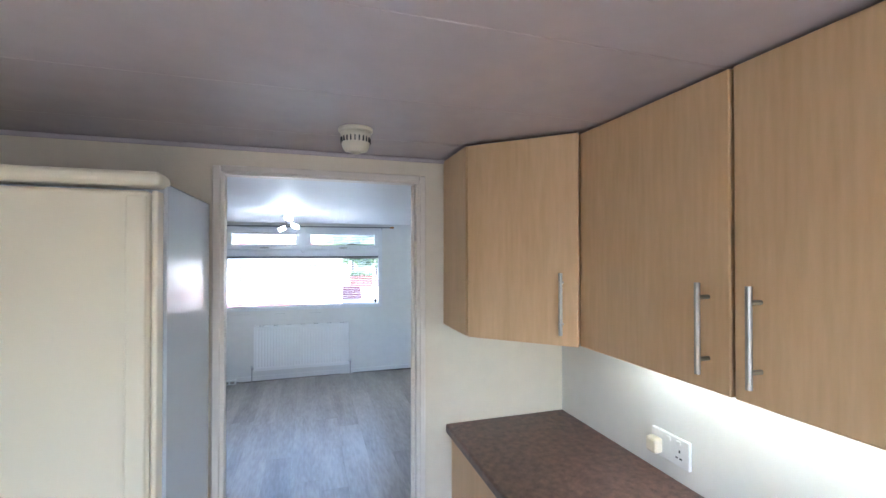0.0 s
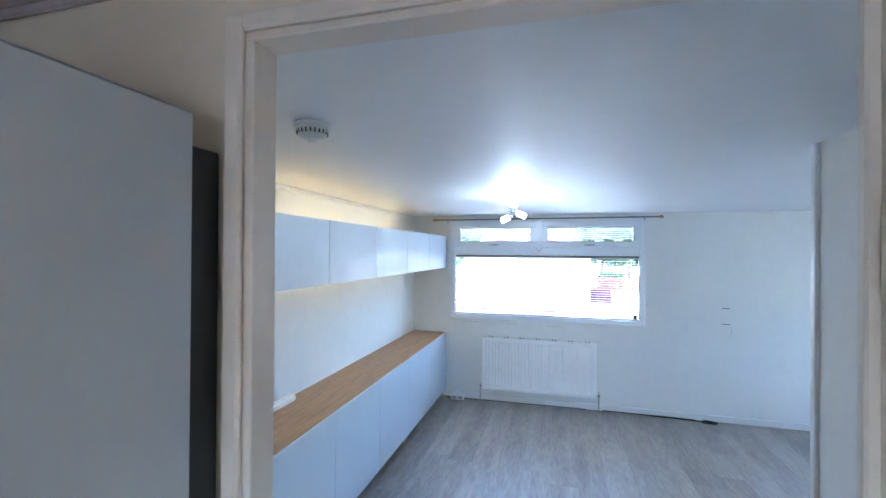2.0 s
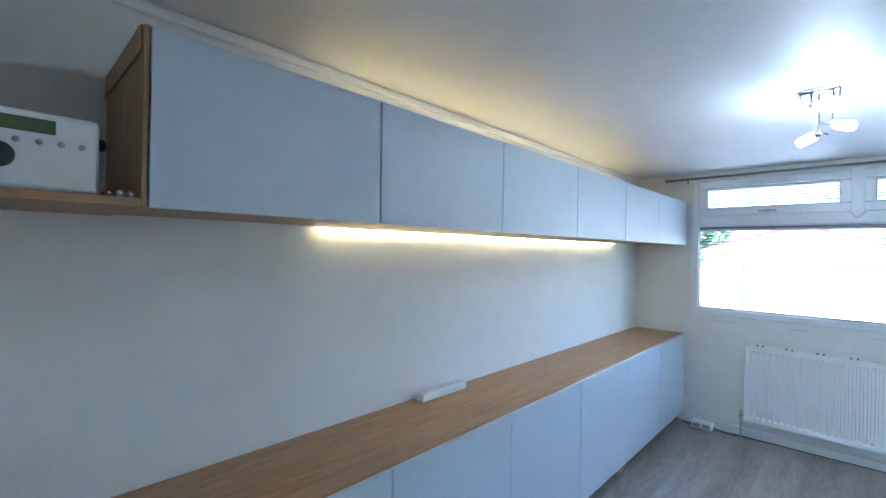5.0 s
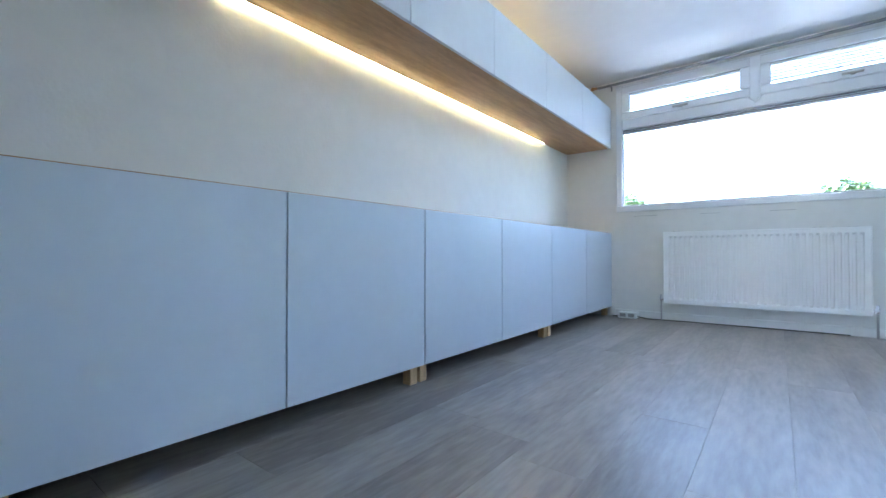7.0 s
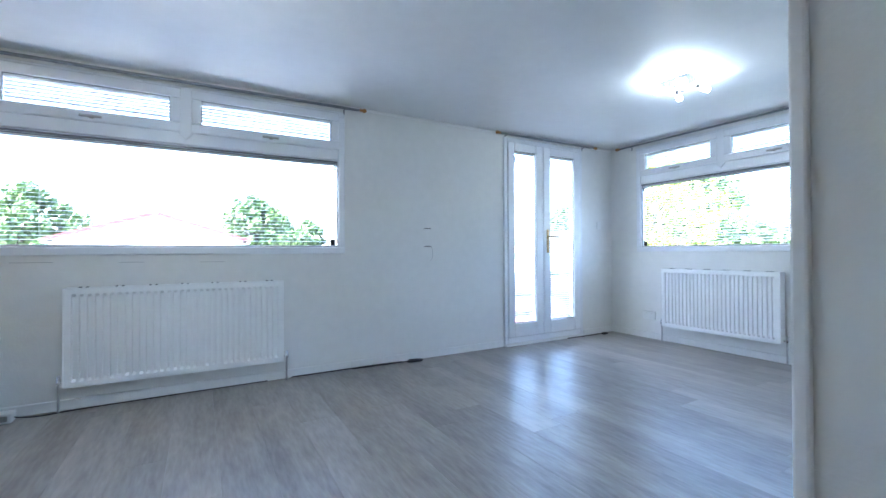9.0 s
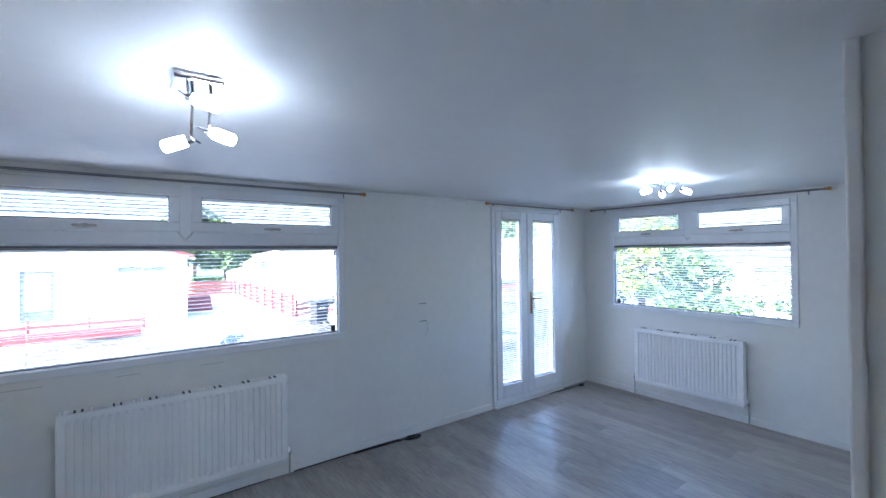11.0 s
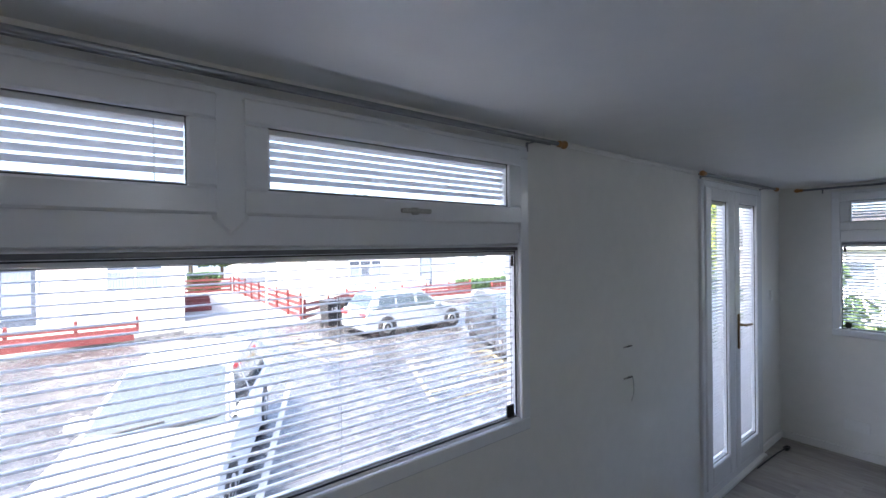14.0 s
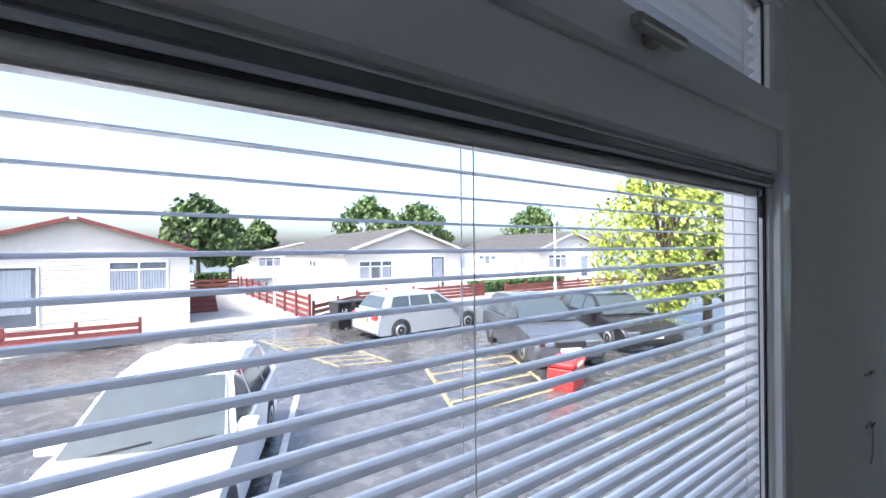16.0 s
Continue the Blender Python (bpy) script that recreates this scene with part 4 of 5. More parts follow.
for x in (FR0 + 0.06, FR1 - 0.06):
    for y in (FRY + 0.05, 1.5):
        part("foot", T(((x, y, 0), (x, y, 0.031), 0.018)), M_BLACK, ff)


# ---- outdoors ----
G = -1.6
indoors = set(bpy.data.objects)
ground = solid("ground", B(((-400, YN + 0.11, G - 0.5), (400, 500, G + 0.1)), ((XR + 0.11, -400, G - 0.5), (400, YN + 0.11, G + 0.1)), ((-400, -400, G - 0.5), (XR + 0.11, KY0 - 0.11, G + 0.1)), ((-400, KY0 - 0.11, G - 0.5), (XL - 0.2, YN + 0.11, G + 0.1))), M_ASPHALT, "wet dark asphalt of the parking court", "ground", "structure")
solid("underfloor_skirt", B(((XL - 0.1, KY0 - 0.1, G), (XR + 0.1, YN + 0.1, -0.301))), M_SIDING, "raised base under the home", "base", "structure")


def house(x0, x1, y0, y1, eave, ridge, label, holes, red=False):
    """Single-storey park home: boarded walls, pitched roof with ridge along y, and windows (face, a0, a1, z0, z1, kind)."""
    h = thing("house", ((x0 + x1) / 2, (y0 + y1) / 2, G), label, "house", "park homes")
    xm = (x0 + x1) / 2
    part("wall", prism(bmesh.new(), [(x0, G), (x1, G), (x1, eave), (xm, ridge - 0.02), (x0, eave)], y0, y1), M_SIDING, h)
    bm = bmesh.new()
    z = G + 0.45
    while z < ridge - 0.15:
        half = (x1 - x0) / 2 if z < eave - 0.12 else (x1 - x0) / 2 * (ridge - z - 0.14) / (ridge - eave)
        if half > 0.1:
            prism(bm, [(y0 - 0.022, z), (y0 - 0.006, z + 0.145), (y0 + 0.01, z + 0.145), (y0 + 0.01, z)], xm - half, xm + half, "x")
        if z < eave - 0.2:
            prism(bm, [(x0 - 0.022, z), (x0 - 0.006, z + 0.145), (x0 + 0.01, z + 0.145), (x0 + 0.01, z)], y0, y1, "y")
            prism(bm, [(x1 + 0.022, z), (x1 + 0.006, z + 0.145), (x1 - 0.01, z + 0.145), (x1 - 0.01, z)], y0, y1, "y")
        z += 0.15
    tagged(part("siding", bm, M_SIDING, h), kind="stuff")
    roof = bmesh.new()
    o = 0.25
    s = (ridge - eave) / (xm - x0)
    for sgn in (-1, 1):
        n = 9
        for k in range(n):
            u0, u1 = (xm - x0 + o) * k / n, (xm - x0 + o) * (k + 1) / n + 0.02
            prism(roof, [(xm + sgn * u0, ridge - s * u0 + 0.05), (xm + sgn * u1, ridge - s * u1 + 0.075), (xm + sgn * u1, ridge - s * u1 + 0.03), (xm + sgn * u0, ridge - s * u0)], y0 - 0.3, y1 + 0.3)
    part("roof", roof, M_ROOF, h, "grey tiled pitched roof")
    for sgn in (-1, 1):
        u = xm - x0 + o
        part("bargeboard", prism(bmesh.new(), [(xm, ridge + 0.08), (xm + sgn * u, ridge - s * u + 0.08), (xm + sgn * u, ridge - s * u - 0.06), (xm, ridge - 0.06)], y0 - 0.36, y0 - 0.31), M_REDPAINT if red else M_SIDING, h)
        part("gutter", B(((xm + sgn * u - 0.06, y0 - 0.25, eave - 0.22), (xm + sgn * u + 0.06, y1, eave - 0.1)), bevel=0.02), M_UPVC, h)
    part("finial", B(((xm - 0.1, y0 - 0.38, ridge - 0.05), (xm + 0.1, y0 - 0.37, ridge + 0.1))), M_SIDING, h)
    for face, a0, a1, z0, z1, kind in holes:
        put = (lambda a, d, z: (a, y0 - d, z)) if face == "s" else (lambda a, d, z: (x0 - d, a, z))
        w = part(kind, frame_ring(bmesh.new(), put, a0, a1, z0, z1, 0.07, -0.02, 0.06, 0.01), M_UPVC, h)
        part("pane", B((put(a0 + 0.07, 0.0, z0 + 0.07), put(a1 - 0.07, 0.03, z1 - 0.07))), M_WINDARK, w)
        if kind == "window":
            n = max(2, round((a1 - a0) / 0.8))
            for k in range(1, n):
                c = a0 + (a1 - a0) * k / n
                part("mullion", B((put(c - 0.03, 0.0, z0 + 0.07), put(c + 0.03, 0.055, z1 - 0.07))), M_UPVC, w)
            if face == "s":
                part("transom", B((put(a0 + 0.07, 0.0, z1 - 0.36), put(a1 - 0.07, 0.054, z1 - 0.3))), M_UPVC, w)
            cur = bmesh.new()
            m = int((a1 - a0 - 0.14) / 0.09)
            for k in range(m):
                if 0.36 * m < k < 0.6 * m and a1 - a0 > 2.0:
                    continue
                c = a0 + 0.08 + 0.09 * k
                box(cur, put(c, 0.031, z0 + 0.08), put(c + 0.075, 0.04 + 0.008 * (k % 2), z1 - 0.38))
            part("curtain", cur, M_CURTAIN, w)
        else:
            part("curtain", B((put(a0 + 0.2, 0.031, z0 + 0.5), put(a1 - 0.2, 0.036, z1 - 0.15))), M_CURTAIN, w)
    return h


house(-5.4, 1.5, 25.0, 36.0, 1.33, 2.45, "white boarded park home with red roof edge", [("s", -1.05, 0.8, -0.24, 0.92, "window"), ("s", -4.0, -2.87, -1.3, 0.82, "door")], True)
house(8.87, 16.6, 27.0, 38.7, 1.2, 2.5, "white boarded park home with grey tiled roof and veranda", [("s", 9.6, 11.7, -0.4, 0.66, "window"), ("s", 14.3, 15.4, -1.3, 0.85, "door"), ("w", 31.5, 33.0, -0.4, 0.66, "window")])
house(26.2, 34.6, 29.0, 38.5, 1.25, 2.6, "white boarded park home further along the road", [("s", 27.3, 29.6, -0.4, 0.75, "window"), ("s", 31.5, 32.6, -1.3, 0.6, "door"), ("w", 30.6, 31.8, -1.2, 0.75, "door"), ("w", 34.0, 36.5, -0.2, 0.7, "window")])
house(10.0, 22.0, 58.0, 66.0, 0.9, 2.2, "low white park home far beyond the path", [("s", 11.0, 13.5, -0.6, 0.5, "window"), ("s", 15.0, 17.0, -0.6, 0.5, "window")])
hs = house(20.5, 29.0, 2.0, 12.0, 1.3, 2.6, "white boarded park home beyond the side garden", [("w", 3.5, 5.5, -0.4, 0.7, "window"), ("w", 7.5, 9.5, -0.4, 0.7, "window")])

paving = bmesh.new()
vs = [paving.verts.new(p) for p in ((-60, 21.3, G + 0.11), (-3.1, 21.5, G + 0.11), (1.3, 22.9, G + 0.11), (5.6, 22.0, G + 0.11), (11.0, 23.6, G + 0.11), (40, 24.4, G + 0.11), (40, 70, G + 0.11), (-60, 70, G + 0.11))]
top = paving.faces.new(vs)
ex = bmesh.ops.extrude_face_region(paving, geom=[top])
bmesh.ops.translate(paving, verts=[v for v in ex["geom"] if isinstance(v, bmesh.types.BMVert)], vec=(0, 0, -0.2))
solid("pavement", paving, M_PAVE, "damp concrete paving round the homes with a kerb", "pavement", "structure")
solid("planter_kerb", B(((-30, 21.9, G + 0.11), (-0.2, 22.1, G + 0.38))), M_REDPAINT, "low red-painted wall along the road", "wall", "structure")
solid("lawn", B(((9.0, 1.0, G), (40, 8.6, G + 0.08))), M_GRASS, "strip of grass beside the home", "lawn", "structure")


def fence(pts, h, boards, label, base=G + 0.11):
    """Post-and-rail fence along points."""
    a, b = Vector((*pts[0], base)), Vector((*pts[1], base))
    f = thing("fence", (a + b) / 2, label, "fence", "red fences")
    d = (b - a).normalized()
    n = max(1, round((b - a).length / 1.8))
    side = Vector((-d.y, d.x, 0))
    for k in range(n + 1):
        p = a.lerp(b, k / n)
        part("post", B((p - Vector((0.05, 0.05, 0)), p + Vector((0.05, 0.05, h + 0.12))), bevel=0.01), M_REDPAINT, f)
    m = Matrix.Translation(a) @ Matrix.Rotation(math.atan2(d.y, d.x), 4, "Z")
    for k in range(boards):
        z = h * (k + 0.5) / boards
        bm = B(((0, -0.075, z - 0.075), ((b - a).length, -0.05, z + 0.075)))
        bmesh.ops.transform(bm, matrix=m, verts=bm.verts)
        part("rail", bm, M_REDPAINT, f)
    return f


fence(((-12, 23.6), (-0.1, 23.6)), 0.45, 2, "low red-brown timber fence before the white home")
fence(((5.4, 22.3), (5.5, 37)), 1.0, 4, "red-brown post and rail fence along the path")
fence(((5.6, 22.4), (8.6, 24.8)), 0.7, 3, "red-brown timber fence by the bins")
fence(((8.7, 25.2), (17, 25.2)), 0.75, 4, "red-brown timber boards round the veranda")
fence(((18.5, 24.8), (31, 24.8)), 0.6, 3, "red-brown timber fence along the far verge")
fence(((2.4, 37.5), (5.4, 37.5)), 1.0, 4, "red-brown timber gate across the path")
vr = thing("veranda_railing", (11.5, 25.8, G), "white picket veranda railing before the home", "railing")
part("top_rail", B(((8.9, 25.75, -0.42), (14.2, 25.85, -0.34)), bevel=0.01), M_UPVC, vr)
part("bottom_rail", B(((8.9, 25.76, -1.25), (14.2, 25.84, -1.19))), M_UPVC, vr)
for k in range(36):
    part("baluster", B(((8.95 + k * 0.148, 25.77, -1.19), (8.99 + k * 0.148, 25.83, -0.42))), M_UPVC, vr)
for x in (8.9, 11.5, 14.2):
    part("post", B(((x - 0.05, 25.75, G + 0.11), (x + 0.05, 25.85, -0.3))), M_UPVC, vr)
st = thing("steps", (2.6, 29.0, G), "small timber steps up to the side door", "steps")
for k in range(4):
    part("tread", B(((1.55, 28 + 0.25 * k, G + 0.11), (2.9, 28.3 + 0.25 * k, G + 0.3 + 0.18 * k)), bevel=0.01), M_REDPAINT, st)


def car(name, m, paint, label, length=4.35, width=1.78, height=1.5, suv=False):
    """A hatchback: body, glasshouse, windows, lights, mirrors and wheels. Front towards +x."""
    c = thing(name, (0, 0, 0), label, "car", "parked cars")
    hl, hw = length / 2, width / 2
    belt, hood = height * 0.62, height * 0.56
    low = [(-hl, 0.32), (-hl + 0.03, 0.62), (-hl + 0.12, belt), (hl * 0.42, belt - 0.02), (hl * 0.85, hood - 0.08), (hl - 0.02, hood - 0.25), (hl, 0.3), (hl - 0.1, 0.2), (-hl + 0.1, 0.22)]

    def hull(rows, widths):
        bm = bmesh.new()
        secs = []
        for f, k in ((-1, 0.9), (-0.97, 0.97), (-0.85, 1.0), (0.85, 1.0), (0.97, 0.97), (1, 0.9)):
            secs.append([bm.verts.new((x * (0.985 if abs(f) == 1 else 1), f * widths * (1 if z < belt else 1), 0.2 + (z - 0.2) * (0.97 if abs(f) == 1 else 1))) for x, z in rows])
        for p, q in zip(secs, secs[1:]):
            for i in range(len(rows)):
                j = (i + 1) % len(rows)
                fc = bm.faces.new((p[i], p[j], q[j], q[i]))
        bm.faces.new(secs[0])
        bm.faces.new(secs[-1][::-1])
        return bm

    bm = hull(low, hw)
    bmesh.ops.bevel(bm, geom=[e for e in bm.edges if e.calc_face_angle(0) > 0.3], offset=0.05, segments=4, affect="EDGES")
    for f in bm.faces:
        f.smooth = f.calc_area() < 0.1
    part("body", bm, paint, c)
    # cabin: tapered upwards
    gx = [(-hl + 0.16, belt - 0.01), (-hl + 0.52, height - 0.07), (-hl * 0.35, height), (hl * 0.08, height - 0.04), (hl * 0.47, belt - 0.03)]
    bm = bmesh.new()
    l_, r_ = [], []
    for x, z in gx:
        k = hw * (0.96 - 0.24 * (z - belt) / (height - belt))
        l_.append(bm.verts.new((x, k, z)))
        r_.append(bm.verts.new((x, -k, z)))
    bm.faces.new(l_)
    bm.faces.new(r_[::-1])
    for i in range(5):
        j = (i + 1) % 5
        bm.faces.new((l_[j], l_[i], r_[i], r_[j]))
    bmesh.ops.bevel(bm, geom=list(bm.edges), offset=0.07, segments=4, affect="EDGES")
    for f in bm.faces:
        f.smooth = f.calc_area() < 0.12
    part("cabin", bm, paint, c)

    def quad(nm, pts, material):
        b2 = bmesh.new()
        v = [b2.verts.new(p) for p in pts]
        f = b2.faces.new(v)
        f.normal_update()
        n = f.normal.copy()
        e = bmesh.ops.extrude_face_region(b2, geom=[f])
        bmesh.ops.translate(b2, verts=[q for q in e["geom"] if isinstance(q, bmesh.types.BMVert)], vec=n * 0.012)
        return part(nm, b2, material, c)

    lerp = lambda p, q, t: tuple(a + (b - a) * t for a, b in zip(p, q))
    k0, k1 = hw * 0.93, hw * 0.74
    A, T_ = gx[4], gx[3]
    b0, t0 = lerp(A, T_, 0.06), lerp(A, T_, 0.92)
    quad("windscreen", [(b0[0], -k0 * 0.92, b0[1]), (b0[0], k0 * 0.92, b0[1]), (t0[0], k1 * 0.92, t0[1]), (t0[0], -k1 * 0.92, t0[1])], M_CARGLASS)
    for y in (-0.45, 0.12):
        w0, w1 = lerp(A, T_, 0.05), lerp(A, T_, 0.14)
        part("wiper", T(((w0[0] + 0.012, y, w0[1] + 0.025), (w1[0] + 0.012, y + 0.5, w1[1] + 0.025), 0.009), seg=6), M_BLACK, c)
    b0, t0 = lerp(gx[0], gx[1], 0.2), lerp(gx[0], gx[1], 0.92)
    quad("rear_window", [(b0[0], k0 * 0.88, b0[1]), (b0[0], -k0 * 0.88, b0[1]), (t0[0], -k1 * 0.92, t0[1]), (t0[0], k1 * 0.92, t0[1])], M_CARGLASS)
    zt, zb = height - 0.11, belt + 0.02
    side = lambda z: hw * (0.965 - 0.24 * (z - belt) / (height - belt))
    for s in (1, -1):
        for xa, xb, ta, tb in ((hl * 0.36, -0.12, hl * 0.08, -0.12), (-0.2, -1.0, -0.2, -0.95), (-1.06, -hl + 0.5, -1.0, -hl + 0.72)):
            pts = [(xa, s * side(zb), zb), (xb, s * side(zb), zb), (tb, s * side(zt), zt), (ta, s * side(zt), zt)]
            quad("side_window", pts[::-1] if s > 0 else pts, M_CARGLASS)
        part("mirror", B(((hl * 0.27, s * (hw - 0.04), belt - 0.02), (hl * 0.36, s * (hw + 0.16), belt + 0.13)), bevel=0.03, seg=2), paint, c)
        part("headlight", B(((hl - 0.36, s * (hw - 0.5), hood - 0.33), (hl - 0.005, s * (hw - 0.1), hood - 0.2)), bevel=0.03, seg=2), M_CHROME, c)
        part("tail_light", B(((-hl - 0.01, s * (hw - 0.42), belt - 0.22), (-hl + 0.14, s * (hw - 0.05), belt - 0.08)), bevel=0.03, seg=2), M_RED, c)
        for x in (-hl * 0.62, hl * 0.62):
            y = s * (hw - 0.1)
            wh = part("wheel", L([(0.2, -0.11), (0.3, -0.11), (0.325, -0.08), (0.325, 0.08), (0.3, 0.11), (0.2, 0.11)], (x, y, 0.325), 28, (0, s, 0)), M_TYRE, c)
            part("rim", L([(0.205, 0.1), (0.2, 0.118), (0.05, 0.1), (0.03, 0.118)], (x, y, 0.325), 20, (0, s, 0)), M_RIM, wh)
            part("arch", L([(0.37, 0.0), (0.37, 0.108), (0.33, 0.108)], (x, s * (hw - 0.1), 0.34), 24, (0, s, 0)), M_SEAL, c)
    part("number_plate", B(((-hl - 0.012, -0.26, 0.62), (-hl + 0.02, 0.26, 0.73))), M_LINEY, c)
    part("number_plate", B(((hl - 0.01, -0.26, 0.42), (hl + 0.012, 0.26, 0.53))), M_PLASTIC, c)
    part("grille", B(((hl - 0.06, -0.4, 0.56), (hl + 0.004, 0.4, 0.68)), bevel=0.01), M_BLACK, c)
    c.matrix_basis = m
    return c


car("car", pose(0.3, 11.4, G, 0, 0, 180 + 69), M_CARWHITE, "white hatchback parked facing the home", 4.35, 1.7, 1.58)
car("car", pose(8.2, 18.4, G, 0, 0, 2), M_CARSILVER, "silver hatchback standing on the wet court", 4.6, 1.82, 1.52)
car("car", pose(9.3, 14.0, G, 0, 0, 180 + 66), M_CARDARK, "dark grey car parked in a bay", 4.4, 1.85, 1.6)
car("car", pose(12.4, 13.6, G, 0, 0, 180 + 66), M_CARBLACK, "black car parked beside the grey one", 4.4, 1.85, 1.5)


def wheelie(x, y, rot, label):
    w = thing("wheelie_bin", (0, 0, 0), label, "bin", "wheelie bins")
    bm = bmesh.new()
    a, b = [bm.verts.new(p) for p in ((-0.22, -0.24, 0.08), (0.22, -0.24, 0.08), (0.22, 0.24, 0.08), (-0.22, 0.24, 0.08))], [bm.verts.new(p) for p in ((-0.28, -0.33, 0.95), (0.28, -0.33, 0.95), (0.28, 0.33, 0.95), (-0.28, 0.33, 0.95))]
    bm.faces.new(a[::-1])
    bm.faces.new(b)
    for i in range(4):
        bm.faces.new((a[i], a[(i + 1) % 4], b[(i + 1) % 4], b[i]))
    part("body", bm, M_BLACK, w)
    part("lid", B(((-0.3, -0.37, 0.95), (0.3, 0.36, 1.05)), bevel=0.04, seg=2), M_BLACK, w)
    part("handle", T(((-0.26, 0.38, 0.97), (0.26, 0.38, 0.97), 0.018)), M_BLACK, w)
    for x_ in (-0.25, 0.25):
        part("wheel", T(((x_ - 0.03, 0.24, 0.1), (x_ + 0.03, 0.24, 0.1), 0.1)), M_TYRE, w)
    w.matrix_basis = pose(x, y, G + 0.0, 0, 0, rot)
    return w


w1 = wheelie(6.0, 20.6, 10, "black wheelie bin numbered 15 standing by the fence")
wheelie(6.75, 20.7, 6, "black wheelie bin standing by the fence")
fc = bpy.data.curves.new("number", "FONT")
fc.body, fc.size, fc.extrude = "15", 0.28, 0.003
fc.materials.append(M_PLASTIC)
num = new("number", fc)
num.parent = w1
num.matrix_basis = pose(-0.16, -0.322, 0.66, 84, 0, 0)
gb = thing("grit_bin", (0, 0, 0), "red plastic grit bin beside the bays", "bin")
part("body", B(((-0.5, -0.35, 0), (0.5, 0.35, 0.6)), bevel=0.05, seg=2), M_RED, gb)
part("lid", B(((-0.54, -0.39, 0.6), (0.54, 0.38, 0.78)), bevel=0.07, seg=2), M_RED, gb)
part("label_panel", B(((-0.25, -0.4, 0.64), (0.2, -0.385, 0.74))), M_PLASTIC, gb)
gb.matrix_basis = pose(7.35, 11.3, G - 0.02, 0, 0, 20) @ Matrix.Diagonal((0.8, 0.8, 0.8, 1))


def stripe(a, b, w, material, label):
    a, b = Vector((*a, G + 0.004)), Vector((*b, G + 0.004))
    d = (b - a).normalized()
    s = Vector((-d.y, d.x, 0)) * w / 2
    bm = bmesh.new()
    lo4 = [bm.verts.new(p) for p in (a - s, b - s, b + s, a + s)]
    f = bm.faces.new(lo4)
    e = bmesh.ops.extrude_face_region(bm, geom=[f])
    bmesh.ops.translate(bm, verts=[q for q in e["geom"] if isinstance(q, bmesh.types.BMVert)], vec=(0, 0, 0.003))
    return solid("road_marking", bm, material, label, "road marking", "structure")


stripe((2.6, 14.4), (-0.3, 6.8), 0.1, M_LINE, "worn white bay line")
for k in range(9):
    t = k / 8
    stripe((3.2 + 0.9 * t, 20.2 - 4.4 * t), (4.7 + 0.5 * t, 19.6 - 4.2 * t), 0.09, M_LINEY, "worn yellow hatch bar")
stripe((3.1, 20.3), (4.0, 15.7), 0.09, M_LINEY, "worn yellow hatch edge")
stripe((4.8, 19.7), (5.3, 15.3), 0.09, M_LINEY, "worn yellow hatch edge")
for k in range(6):
    t = k / 5
    stripe((5.7 - 1.2 * t, 14.3 - 2.9 * t), (8.2 - 1.3 * t, 13.9 - 2.6 * t), 0.09, M_LINEY, "worn yellow hatch bar")
stripe((5.7, 14.3), (4.5, 11.4), 0.09, M_LINEY, "worn yellow hatch edge")
stripe((8.2, 13.9), (6.9, 11.3), 0.09, M_LINEY, "worn yellow hatch edge")


def lamp_post(x, y, top, label):
    p = thing("street_lamp", (x, y, G), label, "street lamp")
    part("post", T(((x, y, G), (x, y, top - 0.4), 0.05), ((x, y, G), (x, y, G + 0.8), 0.08)), M_UPVC, p)
    part("lantern", L([(0.06, 0), (0.16, 0.3), (0.18, 0.34), (0.05, 0.46)], (x, y, top - 0.42), 12), M_UPVC, p)
    return p


lamp_post(21.0, 23.0, 3.2, "white post street lamp by the far verge")
solid("post", T(((4.15, 22.6, G + 0.1), (4.15, 22.6, 0.75), 0.045)), M_UPVC, "thin pale post at the path entrance", "post")


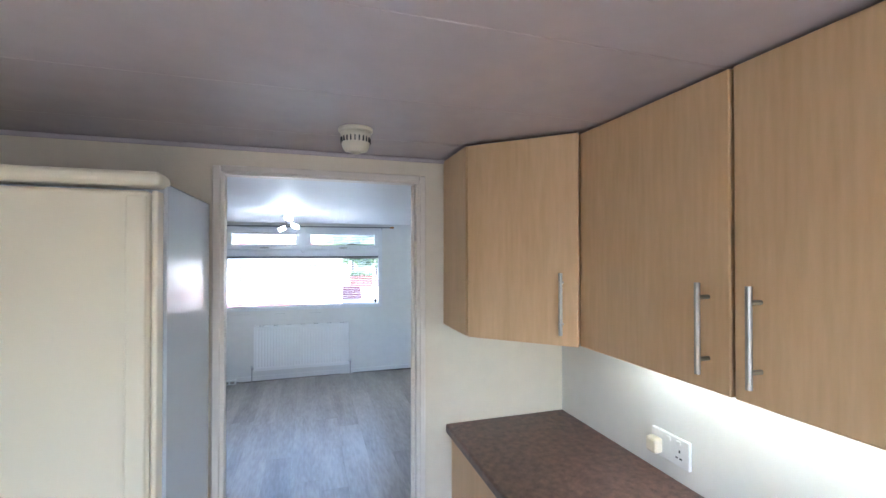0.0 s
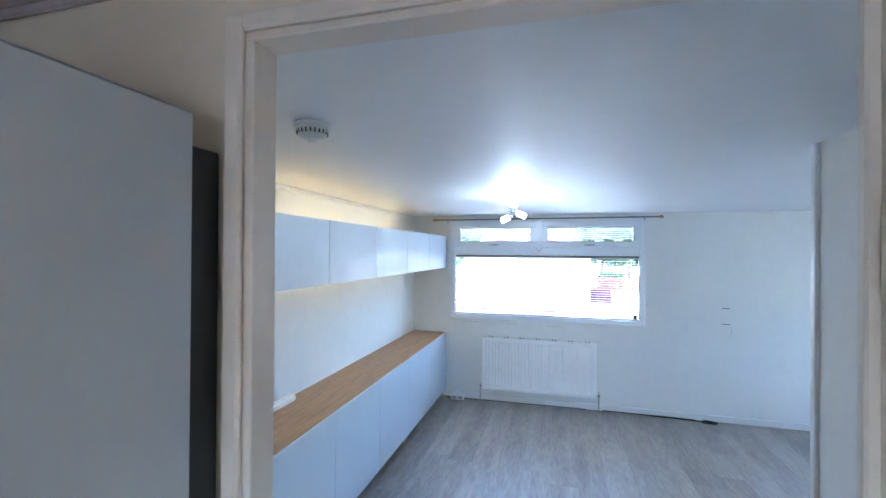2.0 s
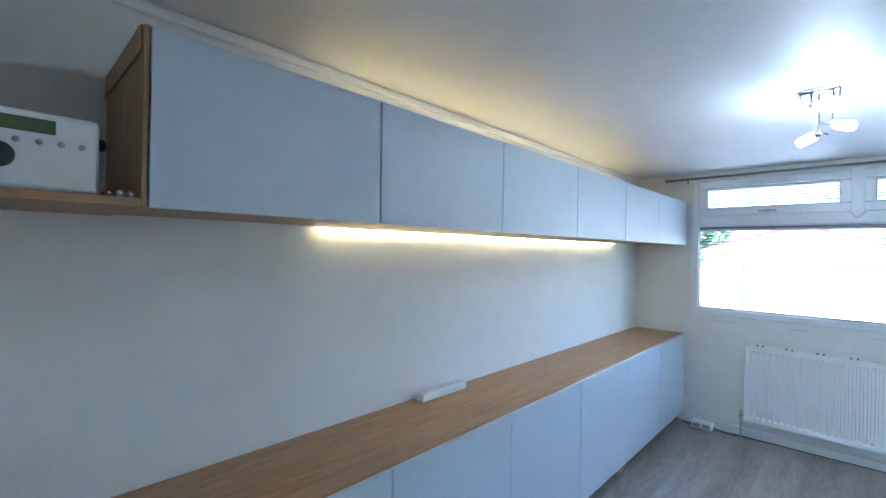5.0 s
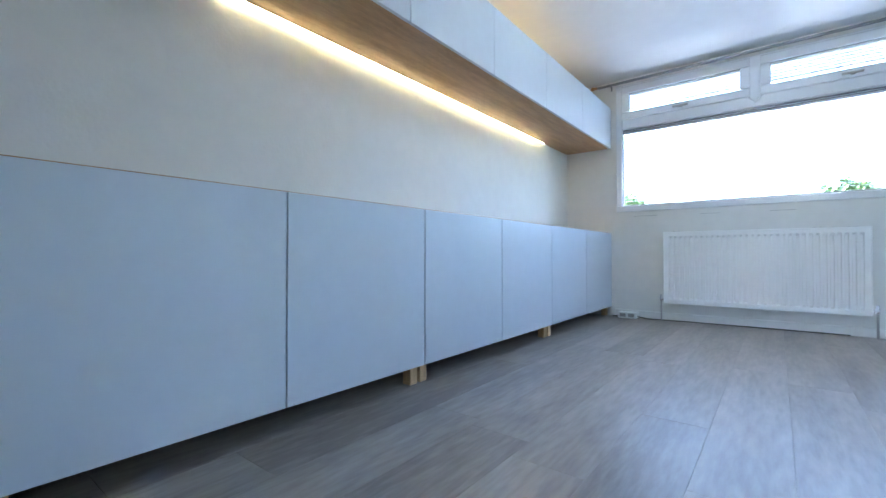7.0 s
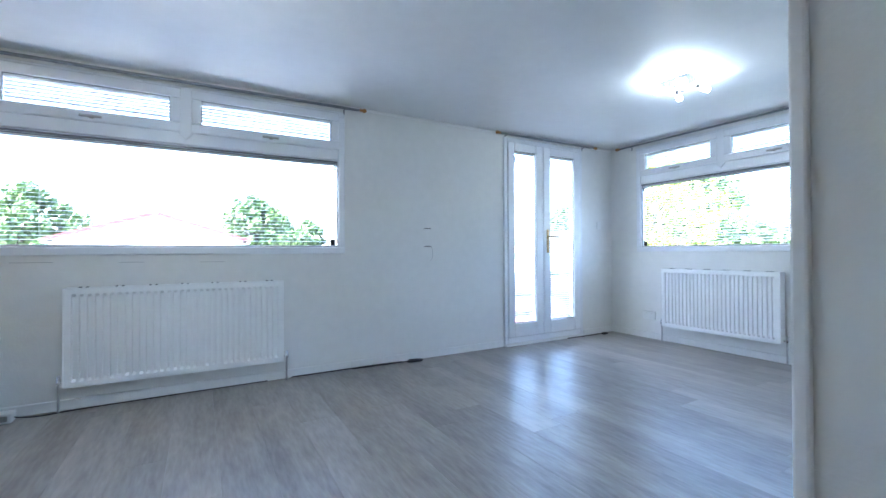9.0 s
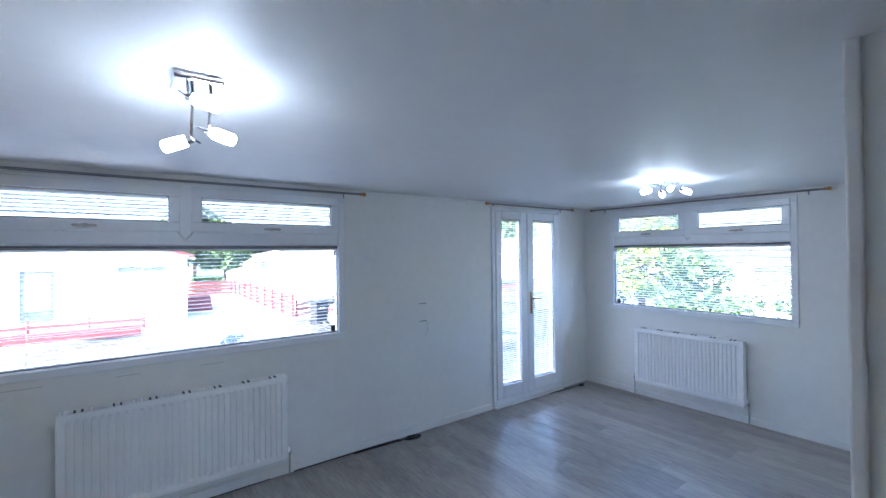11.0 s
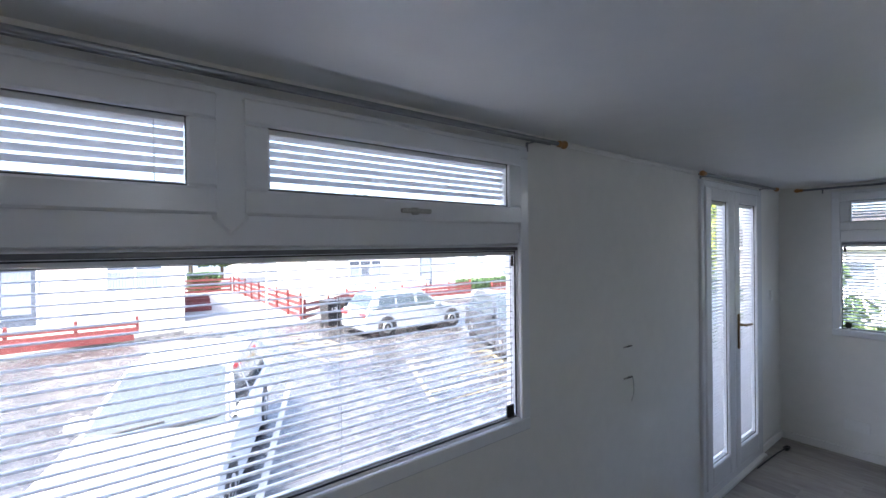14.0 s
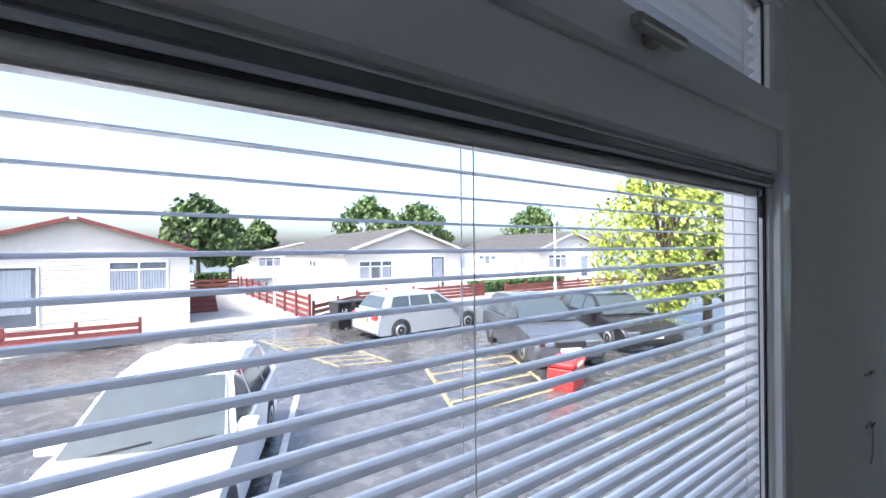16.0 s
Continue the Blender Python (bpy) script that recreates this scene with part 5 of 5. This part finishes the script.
def tree(x, y, top, spread, label, leafmat, seed, base=G, clumps=46, leaves=60, size=0.16, low=0.35):
    """Tapered trunk and limbs, and a crown of small separate leaves in uneven clumps."""
    rnd = random.Random(seed)
    t = thing("tree", (x, y, base), label, "tree")
    bm = bmesh.new()
    h = top - base
    tube(bm, (x, y, base), (x + 0.05, y, base + h * 0.55), h * 0.028, 10, h * 0.014)
    cl = []
    for k in range(clumps):
        a, q = rnd.uniform(0, 2 * math.pi), rnd.random()
        zf = low + (0.97 - low) * rnd.random()
        prof = math.sin(math.pi * min(1, max(0.08, (zf - low + 0.12) / (1.08 - low)))) ** 0.7
        r = spread * prof * math.sqrt(q) * rnd.uniform(0.75, 1.1)
        cl.append((Vector((x + r * math.cos(a), y + r * math.sin(a), base + h * zf)), spread * rnd.uniform(0.16, 0.32)))
    for c, r in cl[::4]:
        s = Vector((x, y, base + h * rnd.uniform(0.25, 0.5)))
        tube(bm, s, c, h * 0.01, 6, h * 0.003)
    part("trunk", bm, M_BARK, t)
    vv, ff = [], []
    for c, r in cl:
        for k in range(leaves):
            p = Vector([rnd.gauss(0, 1) for _ in range(3)])
            p = c + p.normalized() * r * rnd.random() ** 0.4
            n = Vector([rnd.gauss(0, 1) for _ in range(3)]).normalized()
            u = n.orthogonal().normalized() * size * rnd.uniform(0.6, 1.2)
            w = n.cross(u) * 0.6
            b0 = len(vv)
            vv += [tuple(p - u), tuple(p + w + n * size * 0.15), tuple(p + u), tuple(p - w + n * size * 0.15)]
            ff.append((b0, b0 + 1, b0 + 2, b0 + 3))
    me = bpy.data.meshes.new("crown")
    me.from_pydata(vv, [], ff)
    me.materials.append(leafmat)
    cr = new("crown", me)
    cr.parent = t
    cr.matrix_parent_inverse = Matrix.Translation(-Vector(t.location))
    tagged(cr, kind="stuff")
    return t


tree(14.5, 12.9, 4.9, 2.7, "bright yellow-green leafy tree by the parked cars", M_LEAFY, 3, clumps=120, leaves=60, size=0.1, low=0.16)
tree(18.5, 13.2, 4.6, 2.2, "darker green tree behind the yellow-green one", M_LEAF, 8, clumps=50, leaves=70, size=0.15, low=0.12)
for k, (x, y, top, sp) in enumerate(((3.6, 44, 5.2, 3.2), (12.0, 62, 4.6, 2.6), (20.5, 48, 6.6, 4.0), (25.5, 46, 6.0, 4.0), (44, 46, 6.6, 4.6), (-11.5, 44, 5.2, 3.4), (6.8, 50, 4.2, 2.6))):
    tree(x, y, top, sp, "green leafy tree behind the homes", M_LEAF, 20 + k, clumps=60, leaves=60, size=0.3, low=0.3)
for k, (x, y) in enumerate(((9.5, 6.9), (10.5, 4.4), (9.8, 2.2))):
    tree(x, y, 1.6 - 0.3 * (k % 2), 1.6, "bushy garden shrub beside the home", M_LEAF, 40 + k, clumps=40, leaves=70, size=0.1, low=0.1)


def hedge(x0, x1, y0, y1, z1, label, seed):
    rnd = random.Random(seed)
    vv, ff = [], []
    for _ in range(3500):
        p = Vector((rnd.uniform(x0, x1), rnd.uniform(y0, y1), G + (z1 - G) * rnd.random() ** 0.5))
        n = Vector([rnd.gauss(0, 1) for _ in range(3)]).normalized()
        u = n.orthogonal().normalized() * 0.12
        w = n.cross(u) * 0.7
        b0 = len(vv)
        vv += [tuple(p - u), tuple(p + w), tuple(p + u), tuple(p - w)]
        ff.append((b0, b0 + 1, b0 + 2, b0 + 3))
    me = bpy.data.meshes.new("hedge")
    me.from_pydata(vv, [], ff)
    me.materials.append(M_HEDGE)
    return tagged(new("hedge", me), label, "hedge", "", "stuff")


hedge(17.2, 26.0, 26.2, 27.0, -0.75, "clipped green hedge between the homes", 5)
hedge(3.0, 5.0, 39.0, 40.0, -0.2, "clipped green hedge at the end of the path", 6)
pf = thing("picket_fence", (8.0, 4.5, G), "white picket fence in the side garden", "fence")
for k in range(24):
    part("picket", B(((7.6, 1.2 + 0.2 * k, G), (7.63, 1.28 + 0.2 * k, G + 1.5))), M_UPVC, pf)
for z in (G + 0.3, G + 1.2):
    part("rail", B(((7.63, 1.2, z), (7.67, 5.9, z + 0.08))), M_UPVC, pf)

# the court lies a little turned against the home and climbs gently away from it
turn = Matrix.Translation((-0.1, 5.2, 0.1)) @ Matrix.Rotation(radians(-0.85), 4, "Z") @ Matrix.Translation((0.1, -5.2, 0))
for ob in list(bpy.data.objects):
    if ob not in indoors and ob.parent is None and ob.name not in ("ground", "underfloor_skirt"):
        rise = 0.1 if ob.name.startswith("house") else (0.25 if ob.name.startswith("tree") and ob.location.y > 30 else 0.0)
        ob.matrix_basis = Matrix.Translation((0, 0, rise)) @ turn @ ob.matrix_basis

# ---- floor planks ----
PW, PL = 0.192, 1.28
prng = random.Random(11)
cache = {}
cols = int((XR - XL) / PW) + 1
for i in range(cols):
    x0, x1 = XL + i * PW, min(XL + (i + 1) * PW, XR)
    lo_y = KY0 if x1 <= KX1 and x0 >= KX0 - 0.2 else (YP + TH if x0 < XC else YC)
    y = lo_y - prng.uniform(0, PL)
    while y < YN:
        y0, y1 = max(y, lo_y), min(y + PL, YN)
        y += PL
        if y1 - y0 < 0.02 or x1 - x0 < 0.01:
            continue
        key = (round(x1 - x0, 3), round(y1 - y0, 3))
        if key not in cache:
            cache[key] = mesh_of("plank", B(((0.0001, 0.0001, -0.012), (key[0] - 0.0001, key[1] - 0.0001, 0.0)), bevel=0.0008), M_PLANK)
        ob = new("plank", cache[key])
        ob.parent = floor
        ob.location = (x0, y0, 0)
